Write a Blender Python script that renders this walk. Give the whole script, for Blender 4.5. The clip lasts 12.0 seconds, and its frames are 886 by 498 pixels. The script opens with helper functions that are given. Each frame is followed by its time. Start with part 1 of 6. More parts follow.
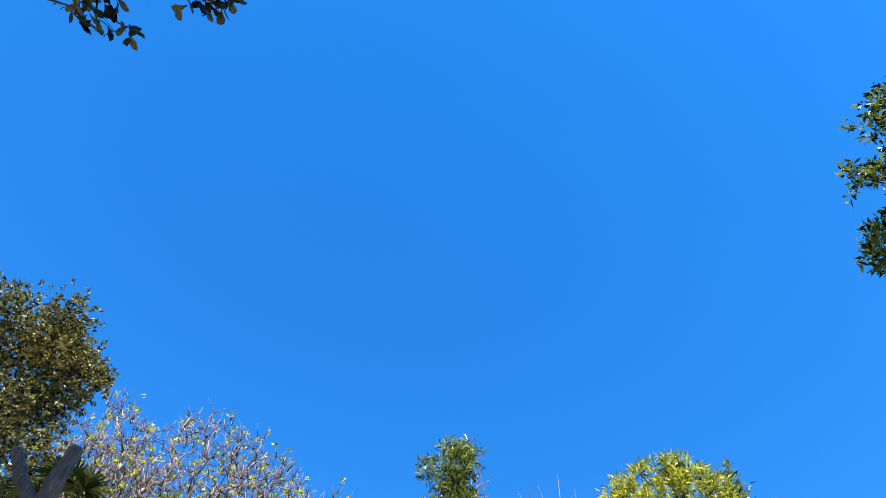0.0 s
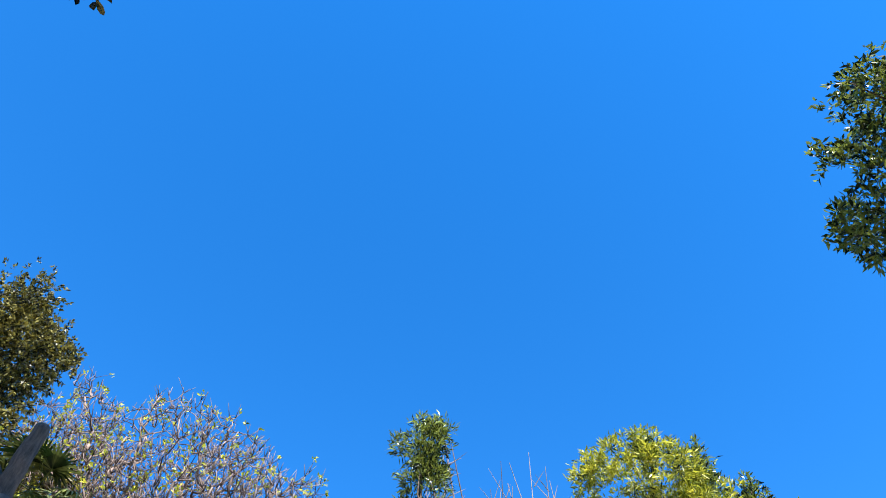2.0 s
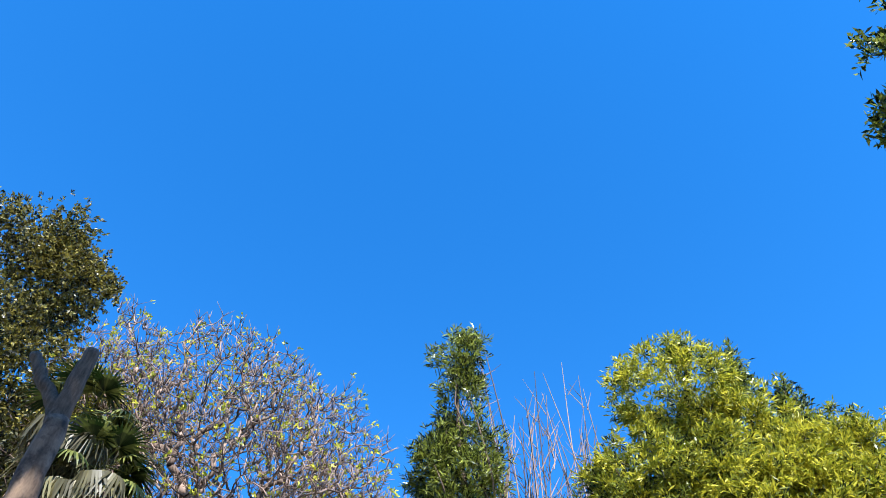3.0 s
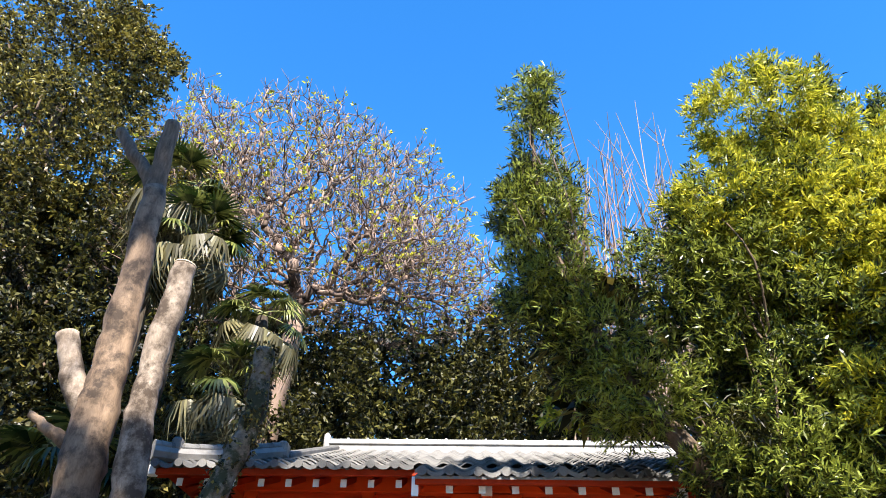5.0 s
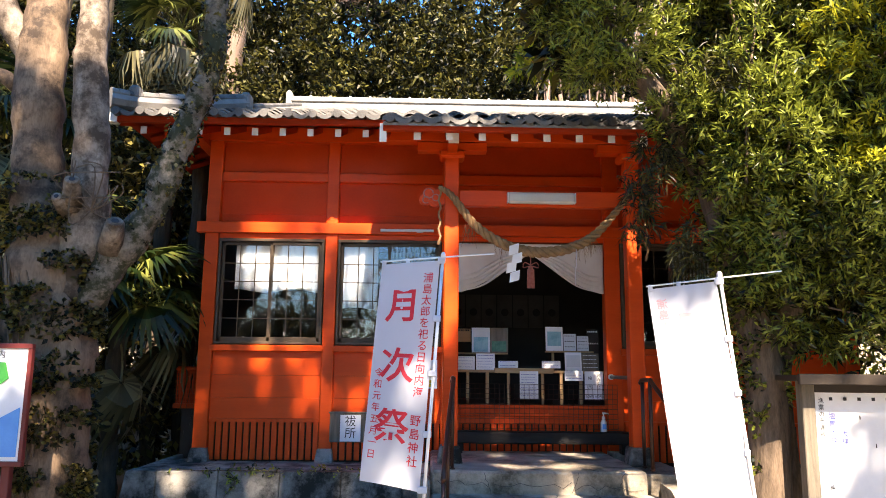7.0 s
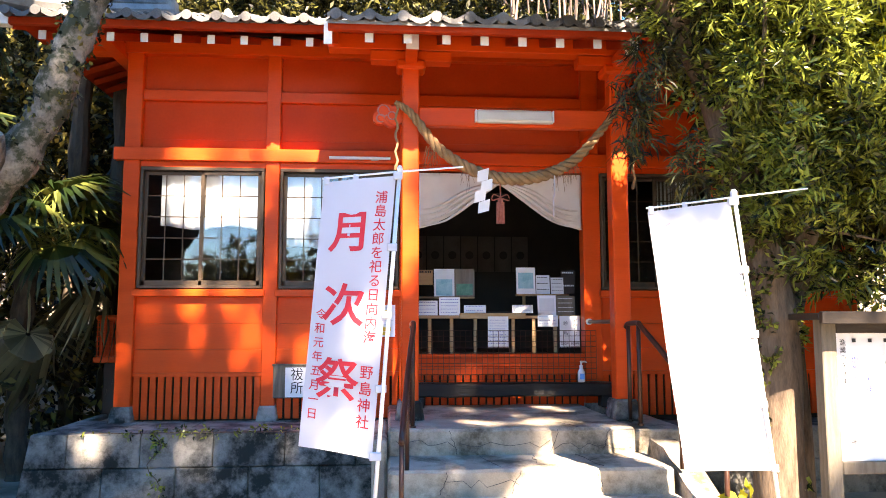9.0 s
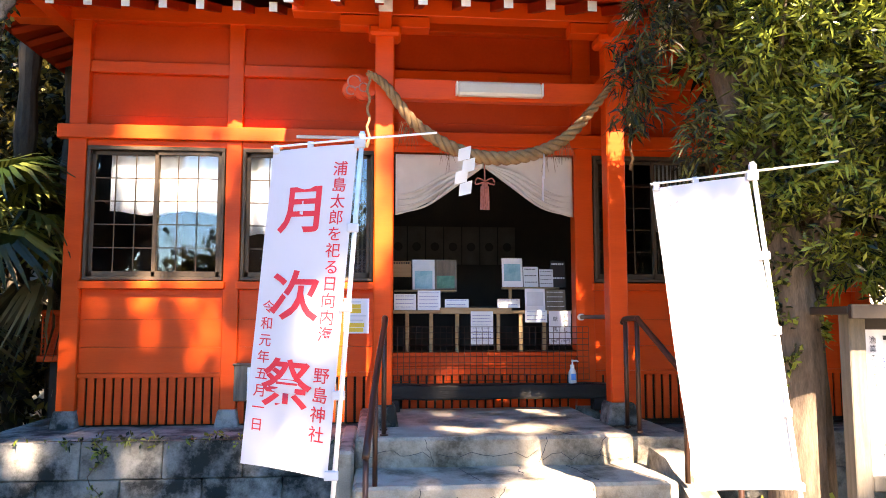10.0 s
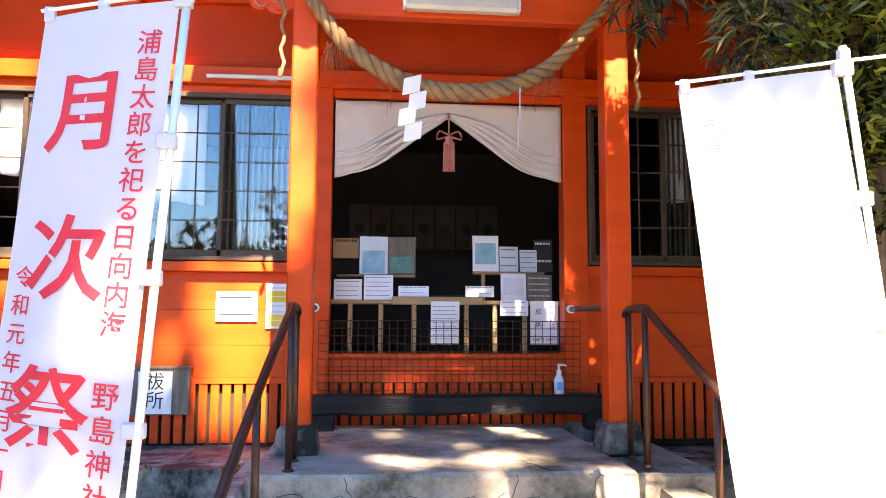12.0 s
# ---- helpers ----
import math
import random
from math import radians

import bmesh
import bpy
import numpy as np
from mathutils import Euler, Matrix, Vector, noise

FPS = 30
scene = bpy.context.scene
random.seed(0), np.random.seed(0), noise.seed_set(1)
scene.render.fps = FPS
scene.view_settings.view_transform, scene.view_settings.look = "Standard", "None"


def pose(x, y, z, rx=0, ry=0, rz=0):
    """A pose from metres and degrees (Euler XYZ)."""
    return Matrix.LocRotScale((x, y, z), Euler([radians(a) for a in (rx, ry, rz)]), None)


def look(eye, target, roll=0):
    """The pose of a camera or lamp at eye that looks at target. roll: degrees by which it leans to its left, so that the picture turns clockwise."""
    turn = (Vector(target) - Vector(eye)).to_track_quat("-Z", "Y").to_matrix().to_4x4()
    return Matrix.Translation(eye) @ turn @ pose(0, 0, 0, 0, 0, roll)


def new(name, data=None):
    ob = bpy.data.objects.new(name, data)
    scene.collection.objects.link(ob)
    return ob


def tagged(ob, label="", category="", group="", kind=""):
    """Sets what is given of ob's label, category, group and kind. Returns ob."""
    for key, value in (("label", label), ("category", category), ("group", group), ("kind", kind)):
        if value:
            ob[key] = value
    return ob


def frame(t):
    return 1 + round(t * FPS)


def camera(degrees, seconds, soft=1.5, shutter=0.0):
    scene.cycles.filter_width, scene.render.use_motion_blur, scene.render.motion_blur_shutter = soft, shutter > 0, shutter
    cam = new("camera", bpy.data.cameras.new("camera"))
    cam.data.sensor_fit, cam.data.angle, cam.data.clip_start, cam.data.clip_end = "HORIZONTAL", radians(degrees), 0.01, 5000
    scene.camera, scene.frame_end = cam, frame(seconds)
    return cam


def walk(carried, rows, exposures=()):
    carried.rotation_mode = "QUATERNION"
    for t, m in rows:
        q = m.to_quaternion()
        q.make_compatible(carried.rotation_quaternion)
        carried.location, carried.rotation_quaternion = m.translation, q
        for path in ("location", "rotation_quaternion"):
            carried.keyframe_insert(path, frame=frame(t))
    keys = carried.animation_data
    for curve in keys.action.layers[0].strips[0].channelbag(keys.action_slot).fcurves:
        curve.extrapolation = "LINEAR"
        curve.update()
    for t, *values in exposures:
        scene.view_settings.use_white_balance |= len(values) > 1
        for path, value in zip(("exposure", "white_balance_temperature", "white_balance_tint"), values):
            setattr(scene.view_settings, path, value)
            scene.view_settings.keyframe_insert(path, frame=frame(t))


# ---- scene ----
from math import cos, pi, sin

cam = camera(62.3, 12.0, soft=0.9)
PATH = [
    (0.0, (-0.206, 0.207, 1.862), (-0.151, 1.168, 3.616), 4.1),
    (0.5, (-0.207, 0.211, 1.864), (-0.118, 1.073, 3.667), 2.7),
    (1.0, (-0.212, 0.219, 1.859), (-0.092, 1.091, 3.654), 1.3),
    (1.5, (-0.203, 0.248, 1.848), (-0.078, 1.164, 3.621), 1.1),
    (2.0, (-0.210, 0.261, 1.846), (-0.075, 1.255, 3.576), 0.5),
    (2.5, (-0.216, 0.286, 1.838), (-0.096, 1.375, 3.512), 1.1),
    (3.0, (-0.221, 0.301, 1.833), (-0.139, 1.488, 3.440), 1.4),
    (4.8, (-0.242, 0.392, 1.793), (-0.303, 1.998, 2.984), 1.3),
    (5, (-0.263, 0.416, 1.768), (-0.342, 2.063, 2.9), 1.4),
    (5.5, (-0.285, 0.478, 1.729), (-0.387, 2.252, 2.647), 2.3),
    (6, (-0.313, 0.54, 1.693), (-0.369, 2.419, 2.375), 1.7),
    (6.5, (-0.349, 0.57, 1.649), (-0.357, 2.506, 2.151), 1.2),
    (7, (-0.36, 0.653, 1.612), (-0.32, 2.626, 1.937), 0.6),
    (7.5, (-0.326, 0.865, 1.59), (-0.251, 2.854, 1.79), 0.4),
    (7.7, (-0.3, 1.0, 1.57), (-0.216, 2.988, 1.774), 0.2),
    (9.3, (-0.32, 1.842, 1.538), (-0.159, 3.826, 1.736), 0.0),
    (9.5, (-0.271, 1.967, 1.552), (-0.104, 3.951, 1.745), 0.0),
    (10, (-0.178, 2.32, 1.526), (0.003, 4.303, 1.718), 0.0),
    (10.5, (-0.093, 2.712, 1.527), (0.085, 4.696, 1.708), -0.1),
    (11, (0.057, 3.122, 1.494), (0.236, 5.106, 1.672), -0.1),
    (11.5, (0.188, 3.494, 1.461), (0.376, 5.477, 1.638), -0.0),
    (12, (0.296, 3.783, 1.477), (0.482, 5.766, 1.666), 0.3),
]
EXPOSURES = [(0.0, 1.47, 5850, 10), (3.0, 1.5, 5850, 10), (5.0, 1.85, 6500, 12), (6.0, 1.85, 7500, 15), (7.5, 2.74, 8000, 19), (9.5, 3.28, 8200, 20), (12.0, 3.42, 8100, 22)]
walk(cam, [(t, look(eye, target, roll)) for t, eye, target, roll in PATH], EXPOSURES)

# ---- world and sun ----
SUN_UP, SUN_SIDE = 45.0, 12.0        # degrees above the horizon; degrees to the right of straight behind the walker
world = bpy.data.worlds.new("sky")
scene.world = world
world.use_nodes = True
wn = world.node_tree.nodes
sky = wn.new("ShaderNodeTexSky")
sky.sky_type, sky.sun_disc = "NISHITA", False
sky.sun_elevation, sky.sun_rotation = radians(SUN_UP), radians(180 - SUN_SIDE)
sky.altitude, sky.air_density, sky.dust_density, sky.ozone_density = 0, 1.0, 0.0, 6.0
wn["Background"].inputs["Strength"].default_value = 0.125
deep = wn.new("ShaderNodeHueSaturation")      # the clear deep blue of a dry winter day
deep.inputs["Saturation"].default_value = 1.24
world.node_tree.links.new(sky.outputs[0], deep.inputs["Color"])
world.node_tree.links.new(deep.outputs[0], wn["Background"].inputs["Color"])
sun_dir = Vector((sin(radians(SUN_SIDE)) * cos(radians(SUN_UP)), -cos(radians(SUN_SIDE)) * cos(radians(SUN_UP)), sin(radians(SUN_UP))))
sun = new("sun", bpy.data.lights.new("sun", "SUN"))
sun.data.energy, sun.data.angle, sun.data.color = 4.8, radians(0.6), (1.0, 0.94, 0.84)
sun.matrix_world = look(sun_dir * 60, (0, 0, 0))


# ---- materials ----
def material(name, dark, light, rough=0.6, scale=4.0, bump=0.2, metal=0.0, fine=60.0, stain=None, stretch=(1, 1, 1), island=0.0, objvar=0.0, spec=0.5, stain_at=(0.55, 0.7)):
    """Two scales of noise between two colours, an optional stain colour, and fine relief."""
    m = bpy.data.materials.new(name)
    m.use_nodes = True
    t = m.node_tree
    n, link = t.nodes, t.links.new
    b = n["Principled BSDF"]
    co = n.new("ShaderNodeTexCoord")
    mp = n.new("ShaderNodeMapping")
    mp.inputs["Scale"].default_value = stretch
    link(co.outputs["Object"], mp.inputs["Vector"])
    big = n.new("ShaderNodeTexNoise")
    big.inputs["Scale"].default_value, big.inputs["Detail"].default_value = scale, 5
    link(mp.outputs[0], big.inputs["Vector"])
    small = n.new("ShaderNodeTexNoise")
    small.inputs["Scale"].default_value, small.inputs["Detail"].default_value = fine, 4
    link(mp.outputs[0], small.inputs["Vector"])
    mixf = n.new("ShaderNodeMath")
    mixf.operation = "MULTIPLY_ADD"
    mixf.inputs[1].default_value, mixf.inputs[2].default_value = 0.35, -0.05
    link(small.outputs[0], mixf.inputs[0])
    add = n.new("ShaderNodeMath")
    add.operation = "MULTIPLY_ADD"
    add.inputs[1].default_value = 0.75
    link(big.outputs[0], add.inputs[0])
    link(mixf.outputs[0], add.inputs[2])
    fac = add.outputs[0]
    for amount, socket in ((island, "Random Per Island"), (objvar, "Random")):
        if amount:
            src = n.new("ShaderNodeNewGeometry" if socket == "Random Per Island" else "ShaderNodeObjectInfo")
            mul = n.new("ShaderNodeMath")
            mul.operation = "MULTIPLY_ADD"
            mul.inputs[1].default_value = amount
            sub = n.new("ShaderNodeMath")
            sub.operation = "SUBTRACT"
            sub.inputs[1].default_value = amount / 2
            link(src.outputs[socket], mul.inputs[0])
            link(fac, mul.inputs[2])
            link(mul.outputs[0], sub.inputs[0])
            fac = sub.outputs[0]
    ramp = n.new("ShaderNodeValToRGB")
    ramp.color_ramp.elements[0].position, ramp.color_ramp.elements[1].position = 0.25, 0.75
    ramp.color_ramp.elements[0].color, ramp.color_ramp.elements[1].color = (*dark, 1), (*light, 1)
    link(fac, ramp.inputs[0])
    colour = ramp.outputs[0]
    if stain:
        st = n.new("ShaderNodeTexNoise")
        st.inputs["Scale"].default_value, st.inputs["Detail"].default_value, st.inputs["Roughness"].default_value = scale * 0.45, 8, 0.7
        link(co.outputs["Object"], st.inputs["Vector"])
        sr = n.new("ShaderNodeMapRange")
        sr.inputs[1].default_value, sr.inputs[2].default_value = stain_at
        link(st.outputs[0], sr.inputs[0])
        mx = n.new("ShaderNodeMix")
        mx.data_type = "RGBA"
        link(sr.outputs[0], mx.inputs["Factor"])
        link(colour, mx.inputs["A"])
        mx.inputs["B"].default_value = (*stain, 1)
        colour = mx.outputs["Result"]
    link(colour, b.inputs["Base Color"])
    b.inputs["Roughness"].default_value, b.inputs["Metallic"].default_value = rough, metal
    b.inputs["Specular IOR Level"].default_value = spec
    if bump:
        bp = n.new("ShaderNodeBump")
        bp.inputs["Strength"].default_value, bp.inputs["Distance"].default_value = bump, 0.01
        link(add.outputs[0], bp.inputs["Height"])
        link(bp.outputs[0], b.inputs["Normal"])
    return m


def leafy(name, dark, light, rough=0.4, through_light=0.25, tone=(0.34, 0.88)):
    """Leaves: a colour per leaf, a soft gloss, some light let through."""
    m = material(name, dark, light, rough, 0.8, 0.0, island=0.7, fine=5.0, spec=0.35)
    t = m.node_tree
    out, b = t.nodes["Material Output"], t.nodes["Principled BSDF"]
    ends = t.nodes["Color Ramp"].color_ramp.elements
    ends[0].position, ends[1].position = tone
    tr = t.nodes.new("ShaderNodeBsdfTranslucent")
    mx = t.nodes.new("ShaderNodeMixShader")
    mx.inputs[0].default_value = through_light
    t.links.new(b.inputs["Base Color"].links[0].from_socket, tr.inputs["Color"])
    t.links.new(b.outputs[0], mx.inputs[1])
    t.links.new(tr.outputs[0], mx.inputs[2])
    t.links.new(mx.outputs[0], out.inputs["Surface"])
    return m


ORANGE = material("vermilion_paint", (0.60, 0.052, 0.006), (0.76, 0.082, 0.010), 0.42, 3.0, 0.12, stretch=(0.4, 1, 3), fine=40, stain=(0.42, 0.06, 0.014), stain_at=(0.6, 0.8), spec=0.2)
# the posts' vermilion, darkened to put shade on boards and walls
RED_SHADE = material("shaded_board_vermilion", (0.48, 0.040, 0.006), (0.61, 0.060, 0.009), 0.5, 3.0, 0.12, fine=40, objvar=0.25, spec=0.15)
WHITE_PAINT = material("white_end_paint", (0.68, 0.66, 0.62), (0.82, 0.8, 0.77), 0.6, 20, 0.1)
# vermilion darkened to hold the deep shade under the eaves
EAVE_SHADE = material("shaded_eave_vermilion", (0.30, 0.024, 0.005), (0.42, 0.038, 0.007), 0.6, 3.0, 0.12, fine=40, objvar=0.25, spec=0.12)
CONCRETE = material("old_concrete", (0.15, 0.14, 0.12), (0.34, 0.32, 0.28), 0.9, 6.0, 0.6, fine=90, stain=(0.014, 0.015, 0.012), stain_at=(0.43, 0.60), objvar=0.15)
STEP_CONCRETE = material("step_concrete", (0.25, 0.21, 0.155), (0.50, 0.43, 0.34), 0.9, 5.0, 0.8, fine=110, stain=(0.085, 0.07, 0.045), stain_at=(0.47, 0.64))
TILE = material("grey_roof_tile", (0.045, 0.044, 0.043), (0.19, 0.18, 0.165), 0.65, 6, 0.2, fine=80, objvar=0.5, island=0.2, stain=(0.08, 0.07, 0.05), stain_at=(0.55, 0.75))
RIDGE_TILE = material("pale_ridge_tile", (0.24, 0.235, 0.22), (0.48, 0.47, 0.45), 0.6, 7, 0.3, objvar=0.4, stain=(0.14, 0.13, 0.11))
FRAME_METAL = material("bronze_aluminium", (0.06, 0.042, 0.028), (0.115, 0.08, 0.053), 0.5, 10, 0.03, metal=0.15, spec=0.25)
RAIL_METAL = material("brown_rail_paint", (0.035, 0.014, 0.008), (0.075, 0.03, 0.018), 0.35, 8, 0.1, metal=0.2)
BLACK_WOOD = material("charred_black_wood", (0.004, 0.004, 0.004), (0.016, 0.015, 0.015), 0.5, 3, 0.9, stretch=(0.6, 5, 9), fine=20, spec=0.3)
OLD_WOOD = material("weathered_wood", (0.085, 0.07, 0.05), (0.22, 0.185, 0.14), 0.8, 4, 0.5, stretch=(8, 8, 0.7))
PALE_WOOD = material("pale_shelf_wood", (0.35, 0.20, 0.09), (0.52, 0.33, 0.16), 0.6, 4, 0.3, stretch=(1, 8, 8))
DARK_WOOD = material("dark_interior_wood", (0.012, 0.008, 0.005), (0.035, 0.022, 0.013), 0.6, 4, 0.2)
CLOTH = material("cream_cloth", (0.62, 0.56, 0.50), (0.74, 0.68, 0.62), 0.9, 6, 0.2, fine=300)
# pale cloth coloured dark, for the dimness inside the hall
DIM_CLOTH = material("shaded_cloth", (0.08, 0.068, 0.055), (0.14, 0.12, 0.10), 0.9, 6, 0.1)
CURTAIN = material("white_curtain", (0.72, 0.73, 0.75), (0.84, 0.85, 0.86), 0.9, 6, 0.1, fine=300)
BANNER = leafy("banner_polyester", (0.57, 0.60, 0.66), (0.63, 0.66, 0.72), 0.8, 0.22, (0.25, 0.75))
PAPER = material("white_paper", (0.78, 0.79, 0.80), (0.86, 0.86, 0.86), 0.45, 12, 0.05)
RED_INK = material("red_dye", (0.62, 0.02, 0.035), (0.74, 0.035, 0.05), 0.8, 12, 0.0)
BLACK_INK = material("black_ink", (0.01, 0.01, 0.012), (0.03, 0.03, 0.035), 0.6, 12, 0.0)
BLUE_INK = material("blue_ink", (0.03, 0.05, 0.30), (0.06, 0.09, 0.42), 0.6, 12, 0.0)
GREEN_INK = material("green_print", (0.03, 0.30, 0.05), (0.05, 0.40, 0.08), 0.5, 6, 0.0)
TEAL_INK = material("teal_print", (0.10, 0.34, 0.40), (0.42, 0.64, 0.68), 0.2, 9, 0.0)
DEEP_GREEN = material("deep_green_print", (0.01, 0.10, 0.05), (0.10, 0.26, 0.14), 0.3, 14, 0.0)
SEA_INK = material("blue_print", (0.06, 0.26, 0.66), (0.10, 0.36, 0.78), 0.5, 6, 0.0)
YELLOW_INK = material("yellow_print", (0.75, 0.5, 0.03), (0.85, 0.62, 0.06), 0.5, 6, 0.0)
PALE_RED = material("red_dye_through_cloth", (0.64, 0.34, 0.36), (0.70, 0.42, 0.43), 0.8, 12, 0.0)
MAROON = material("maroon_frame", (0.10, 0.012, 0.012), (0.17, 0.025, 0.02), 0.5, 6, 0.1)
ROPE = material("straw_rope", (0.08, 0.04, 0.018), (0.38, 0.225, 0.105), 0.9, 12, 0.6, fine=150, island=0.3)
PLASTIC = material("white_plastic", (0.72, 0.72, 0.70), (0.80, 0.80, 0.78), 0.35, 5, 0.02)
LAMP_PLASTIC = material("lamp_cover", (0.60, 0.57, 0.50), (0.70, 0.67, 0.60), 0.35, 4, 0.02)
WIRE = material("rusty_wire", (0.05, 0.03, 0.025), (0.12, 0.06, 0.04), 0.6, 30, 0.1, metal=0.5)
PINK = material("faded_pink_cord", (0.42, 0.13, 0.10), (0.55, 0.22, 0.18), 0.8, 30, 0.2)
# the pollard's bark in a browner tone, which carries the trunk's shade
BARK_TAN = material("shaded_smooth_bark", (0.075, 0.046, 0.027), (0.33, 0.225, 0.145), 0.85, 7.0, 1.0, fine=55, stretch=(1.4, 1.4, 0.4), stain=(0.04, 0.025, 0.015), stain_at=(0.46, 0.62))
BARK_PALE = material("pale_smooth_bark", (0.10, 0.068, 0.045), (0.42, 0.34, 0.265), 0.85, 9.0, 1.0, fine=60, stretch=(1, 1, 0.45), stain=(0.055, 0.036, 0.022), stain_at=(0.42, 0.58))
BARK = material("rough_brown_bark", (0.03, 0.02, 0.012), (0.20, 0.14, 0.095), 0.95, 11, 1.0, fine=60, stretch=(2.5, 2.5, 0.5))
PALM_BARK = material("fibrous_palm_trunk", (0.025, 0.018, 0.012), (0.10, 0.075, 0.05), 0.95, 8, 1.0, stretch=(3, 3, 0.6))
BARK_MOSS = material("mossy_bark", (0.06, 0.048, 0.033), (0.26, 0.225, 0.18), 0.95, 14, 1.0, fine=60, stain=(0.03, 0.034, 0.014), stain_at=(0.44, 0.54))
CUT_WOOD = material("sawn_wood", (0.42, 0.33, 0.22), (0.62, 0.51, 0.36), 0.8, 10, 0.3)
TWIG = material("grey_pink_twig", (0.045, 0.028, 0.02), (0.29, 0.20, 0.15), 0.9, 2, 0.2, island=0.5)
LEAF_POD = leafy("narrow_green_leaf", (0.006, 0.014, 0.003), (0.28, 0.32, 0.05), 0.28, 0.3, (0.30, 0.68))
LEAF_YOUNG = leafy("yellow_green_leaf", (0.17, 0.20, 0.012), (0.66, 0.60, 0.05), 0.45, 0.4, (0.25, 0.75))
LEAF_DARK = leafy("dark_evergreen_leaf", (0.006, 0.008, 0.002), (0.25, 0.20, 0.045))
LEAF_WOOD = leafy("woodland_leaf", (0.006, 0.008, 0.002), (0.21, 0.175, 0.04))
LEAF_OLIVE = leafy("olive_evergreen_leaf", (0.010, 0.011, 0.002), (0.28, 0.235, 0.045), 0.4, 0.25, (0.3, 0.82))
# woodland green darkened so that these leaves read as shaded
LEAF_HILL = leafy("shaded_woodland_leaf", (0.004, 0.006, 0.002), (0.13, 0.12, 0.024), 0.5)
LEAF_PALM = leafy("palm_blade", (0.010, 0.022, 0.004), (0.20, 0.215, 0.05))
LEAF_DRY = leafy("dry_palm_blade", (0.07, 0.06, 0.025), (0.26, 0.23, 0.11))
SOIL = material("grey_dirt_ground", (0.20, 0.165, 0.12), (0.38, 0.32, 0.25), 0.95, 0.9, 0.6, fine=50, stain=(0.06, 0.055, 0.03), stain_at=(0.52, 0.7))
glass = bpy.data.materials.new("window_glass")
glass.use_nodes = True
gn = glass.node_tree
gb = gn.nodes["Principled BSDF"]
gb.inputs["Base Color"].default_value = (0.9, 0.93, 0.93, 1)
gb.inputs["Roughness"].default_value, gb.inputs["Transmission Weight"].default_value, gb.inputs["IOR"].default_value = 0.02, 1.0, 1.5


# ---- helpers for things and parts ----
HOME = {}


def thing(name, loc, label, category, group="", kind=""):
    ob = new(name)
    ob.location = loc
    HOME[ob] = Vector(loc)
    tagged(ob, label, category, group, kind)
    return ob


def part(name, data, mat, parent=None, label="", at=None, smooth=False):
    """A mesh (or bmesh in world coordinates) as one object under a thing or a part."""
    if isinstance(data, bmesh.types.BMesh):
        me = bpy.data.meshes.new(name)
        data.to_mesh(me)
        data.free()
        data = me
    if mat and not data.materials:
        data.materials.append(mat)
    if smooth:
        data.polygons.foreach_set("use_smooth", [True] * len(data.polygons))
    ob = new(name, data)
    m = at if at is not None else Matrix.Identity(4)
    base = HOME.get(parent, Vector()) if parent else Vector()
    ob.matrix_basis = Matrix.Translation(-base) @ m
    if parent:
        ob.parent = parent
    HOME[ob] = m.translation.copy()
    if label:
        tagged(ob, label)
    return ob


def solo(name, data, mat, label, category, group="", kind="", smooth=False, at=None):
    ob = part(name, data, mat, None, "", at, smooth)
    tagged(ob, label, category, group, kind)
    return ob


def box(x0, x1, y0, y1, z0, z1, bevel=0.006, bm=None):
    own = bmesh.new()
    r = bmesh.ops.create_cube(own, size=1)
    for v in own.verts:
        v.co = ((x0 + x1) / 2 + v.co.x * (x1 - x0), (y0 + y1) / 2 + v.co.y * (y1 - y0), (z0 + z1) / 2 + v.co.z * (z1 - z0))
    if bevel:
        bmesh.ops.bevel(own, geom=own.edges[:], offset=bevel, segments=1, affect="EDGES")
    if bm is None:
        return own
    tmp = bpy.data.meshes.new("tmp")
    own.to_mesh(tmp)
    own.free()
    bm.from_mesh(tmp)
    bpy.data.meshes.remove(tmp)
    return bm


def mesh_of(name, verts, faces):
    me = bpy.data.meshes.new(name)
    me.from_pydata([tuple(v) for v in verts], [], [tuple(q) for q in faces])
    me.update()
    return me


def tubes(name, paths, sides=8):
    """Swept tubes, one per (points, radii), as one mesh with closed ends."""
    verts, faces = [], []
    for pts, radii in paths:
        P = [Vector(p) for p in pts]
        if not hasattr(radii, "__len__"):
            radii = [radii] * len(P)
        ref = Vector((0, 0, 1)) if abs((P[-1] - P[0]).normalized().z) < 0.9 else Vector((1, 0, 0))
        start = len(verts)
        for i, p in enumerate(P):
            d = (P[min(i + 1, len(P) - 1)] - P[max(i - 1, 0)]).normalized()
            a = d.cross(ref).normalized()
            b = d.cross(a)
            for k in range(sides):
                w = 2 * pi * k / sides
                verts.append(p + (a * cos(w) + b * sin(w)) * radii[i])
        for i in range(len(P) - 1):
            for k in range(sides):
                q = start + i * sides
                k2 = (k + 1) % sides
                faces.append((q + k, q + k2, q + sides + k2, q + sides + k))
        faces.append([start + k for k in range(sides)][::-1])
        faces.append([start + (len(P) - 1) * sides + k for k in range(sides)])
    return mesh_of(name, verts, faces)


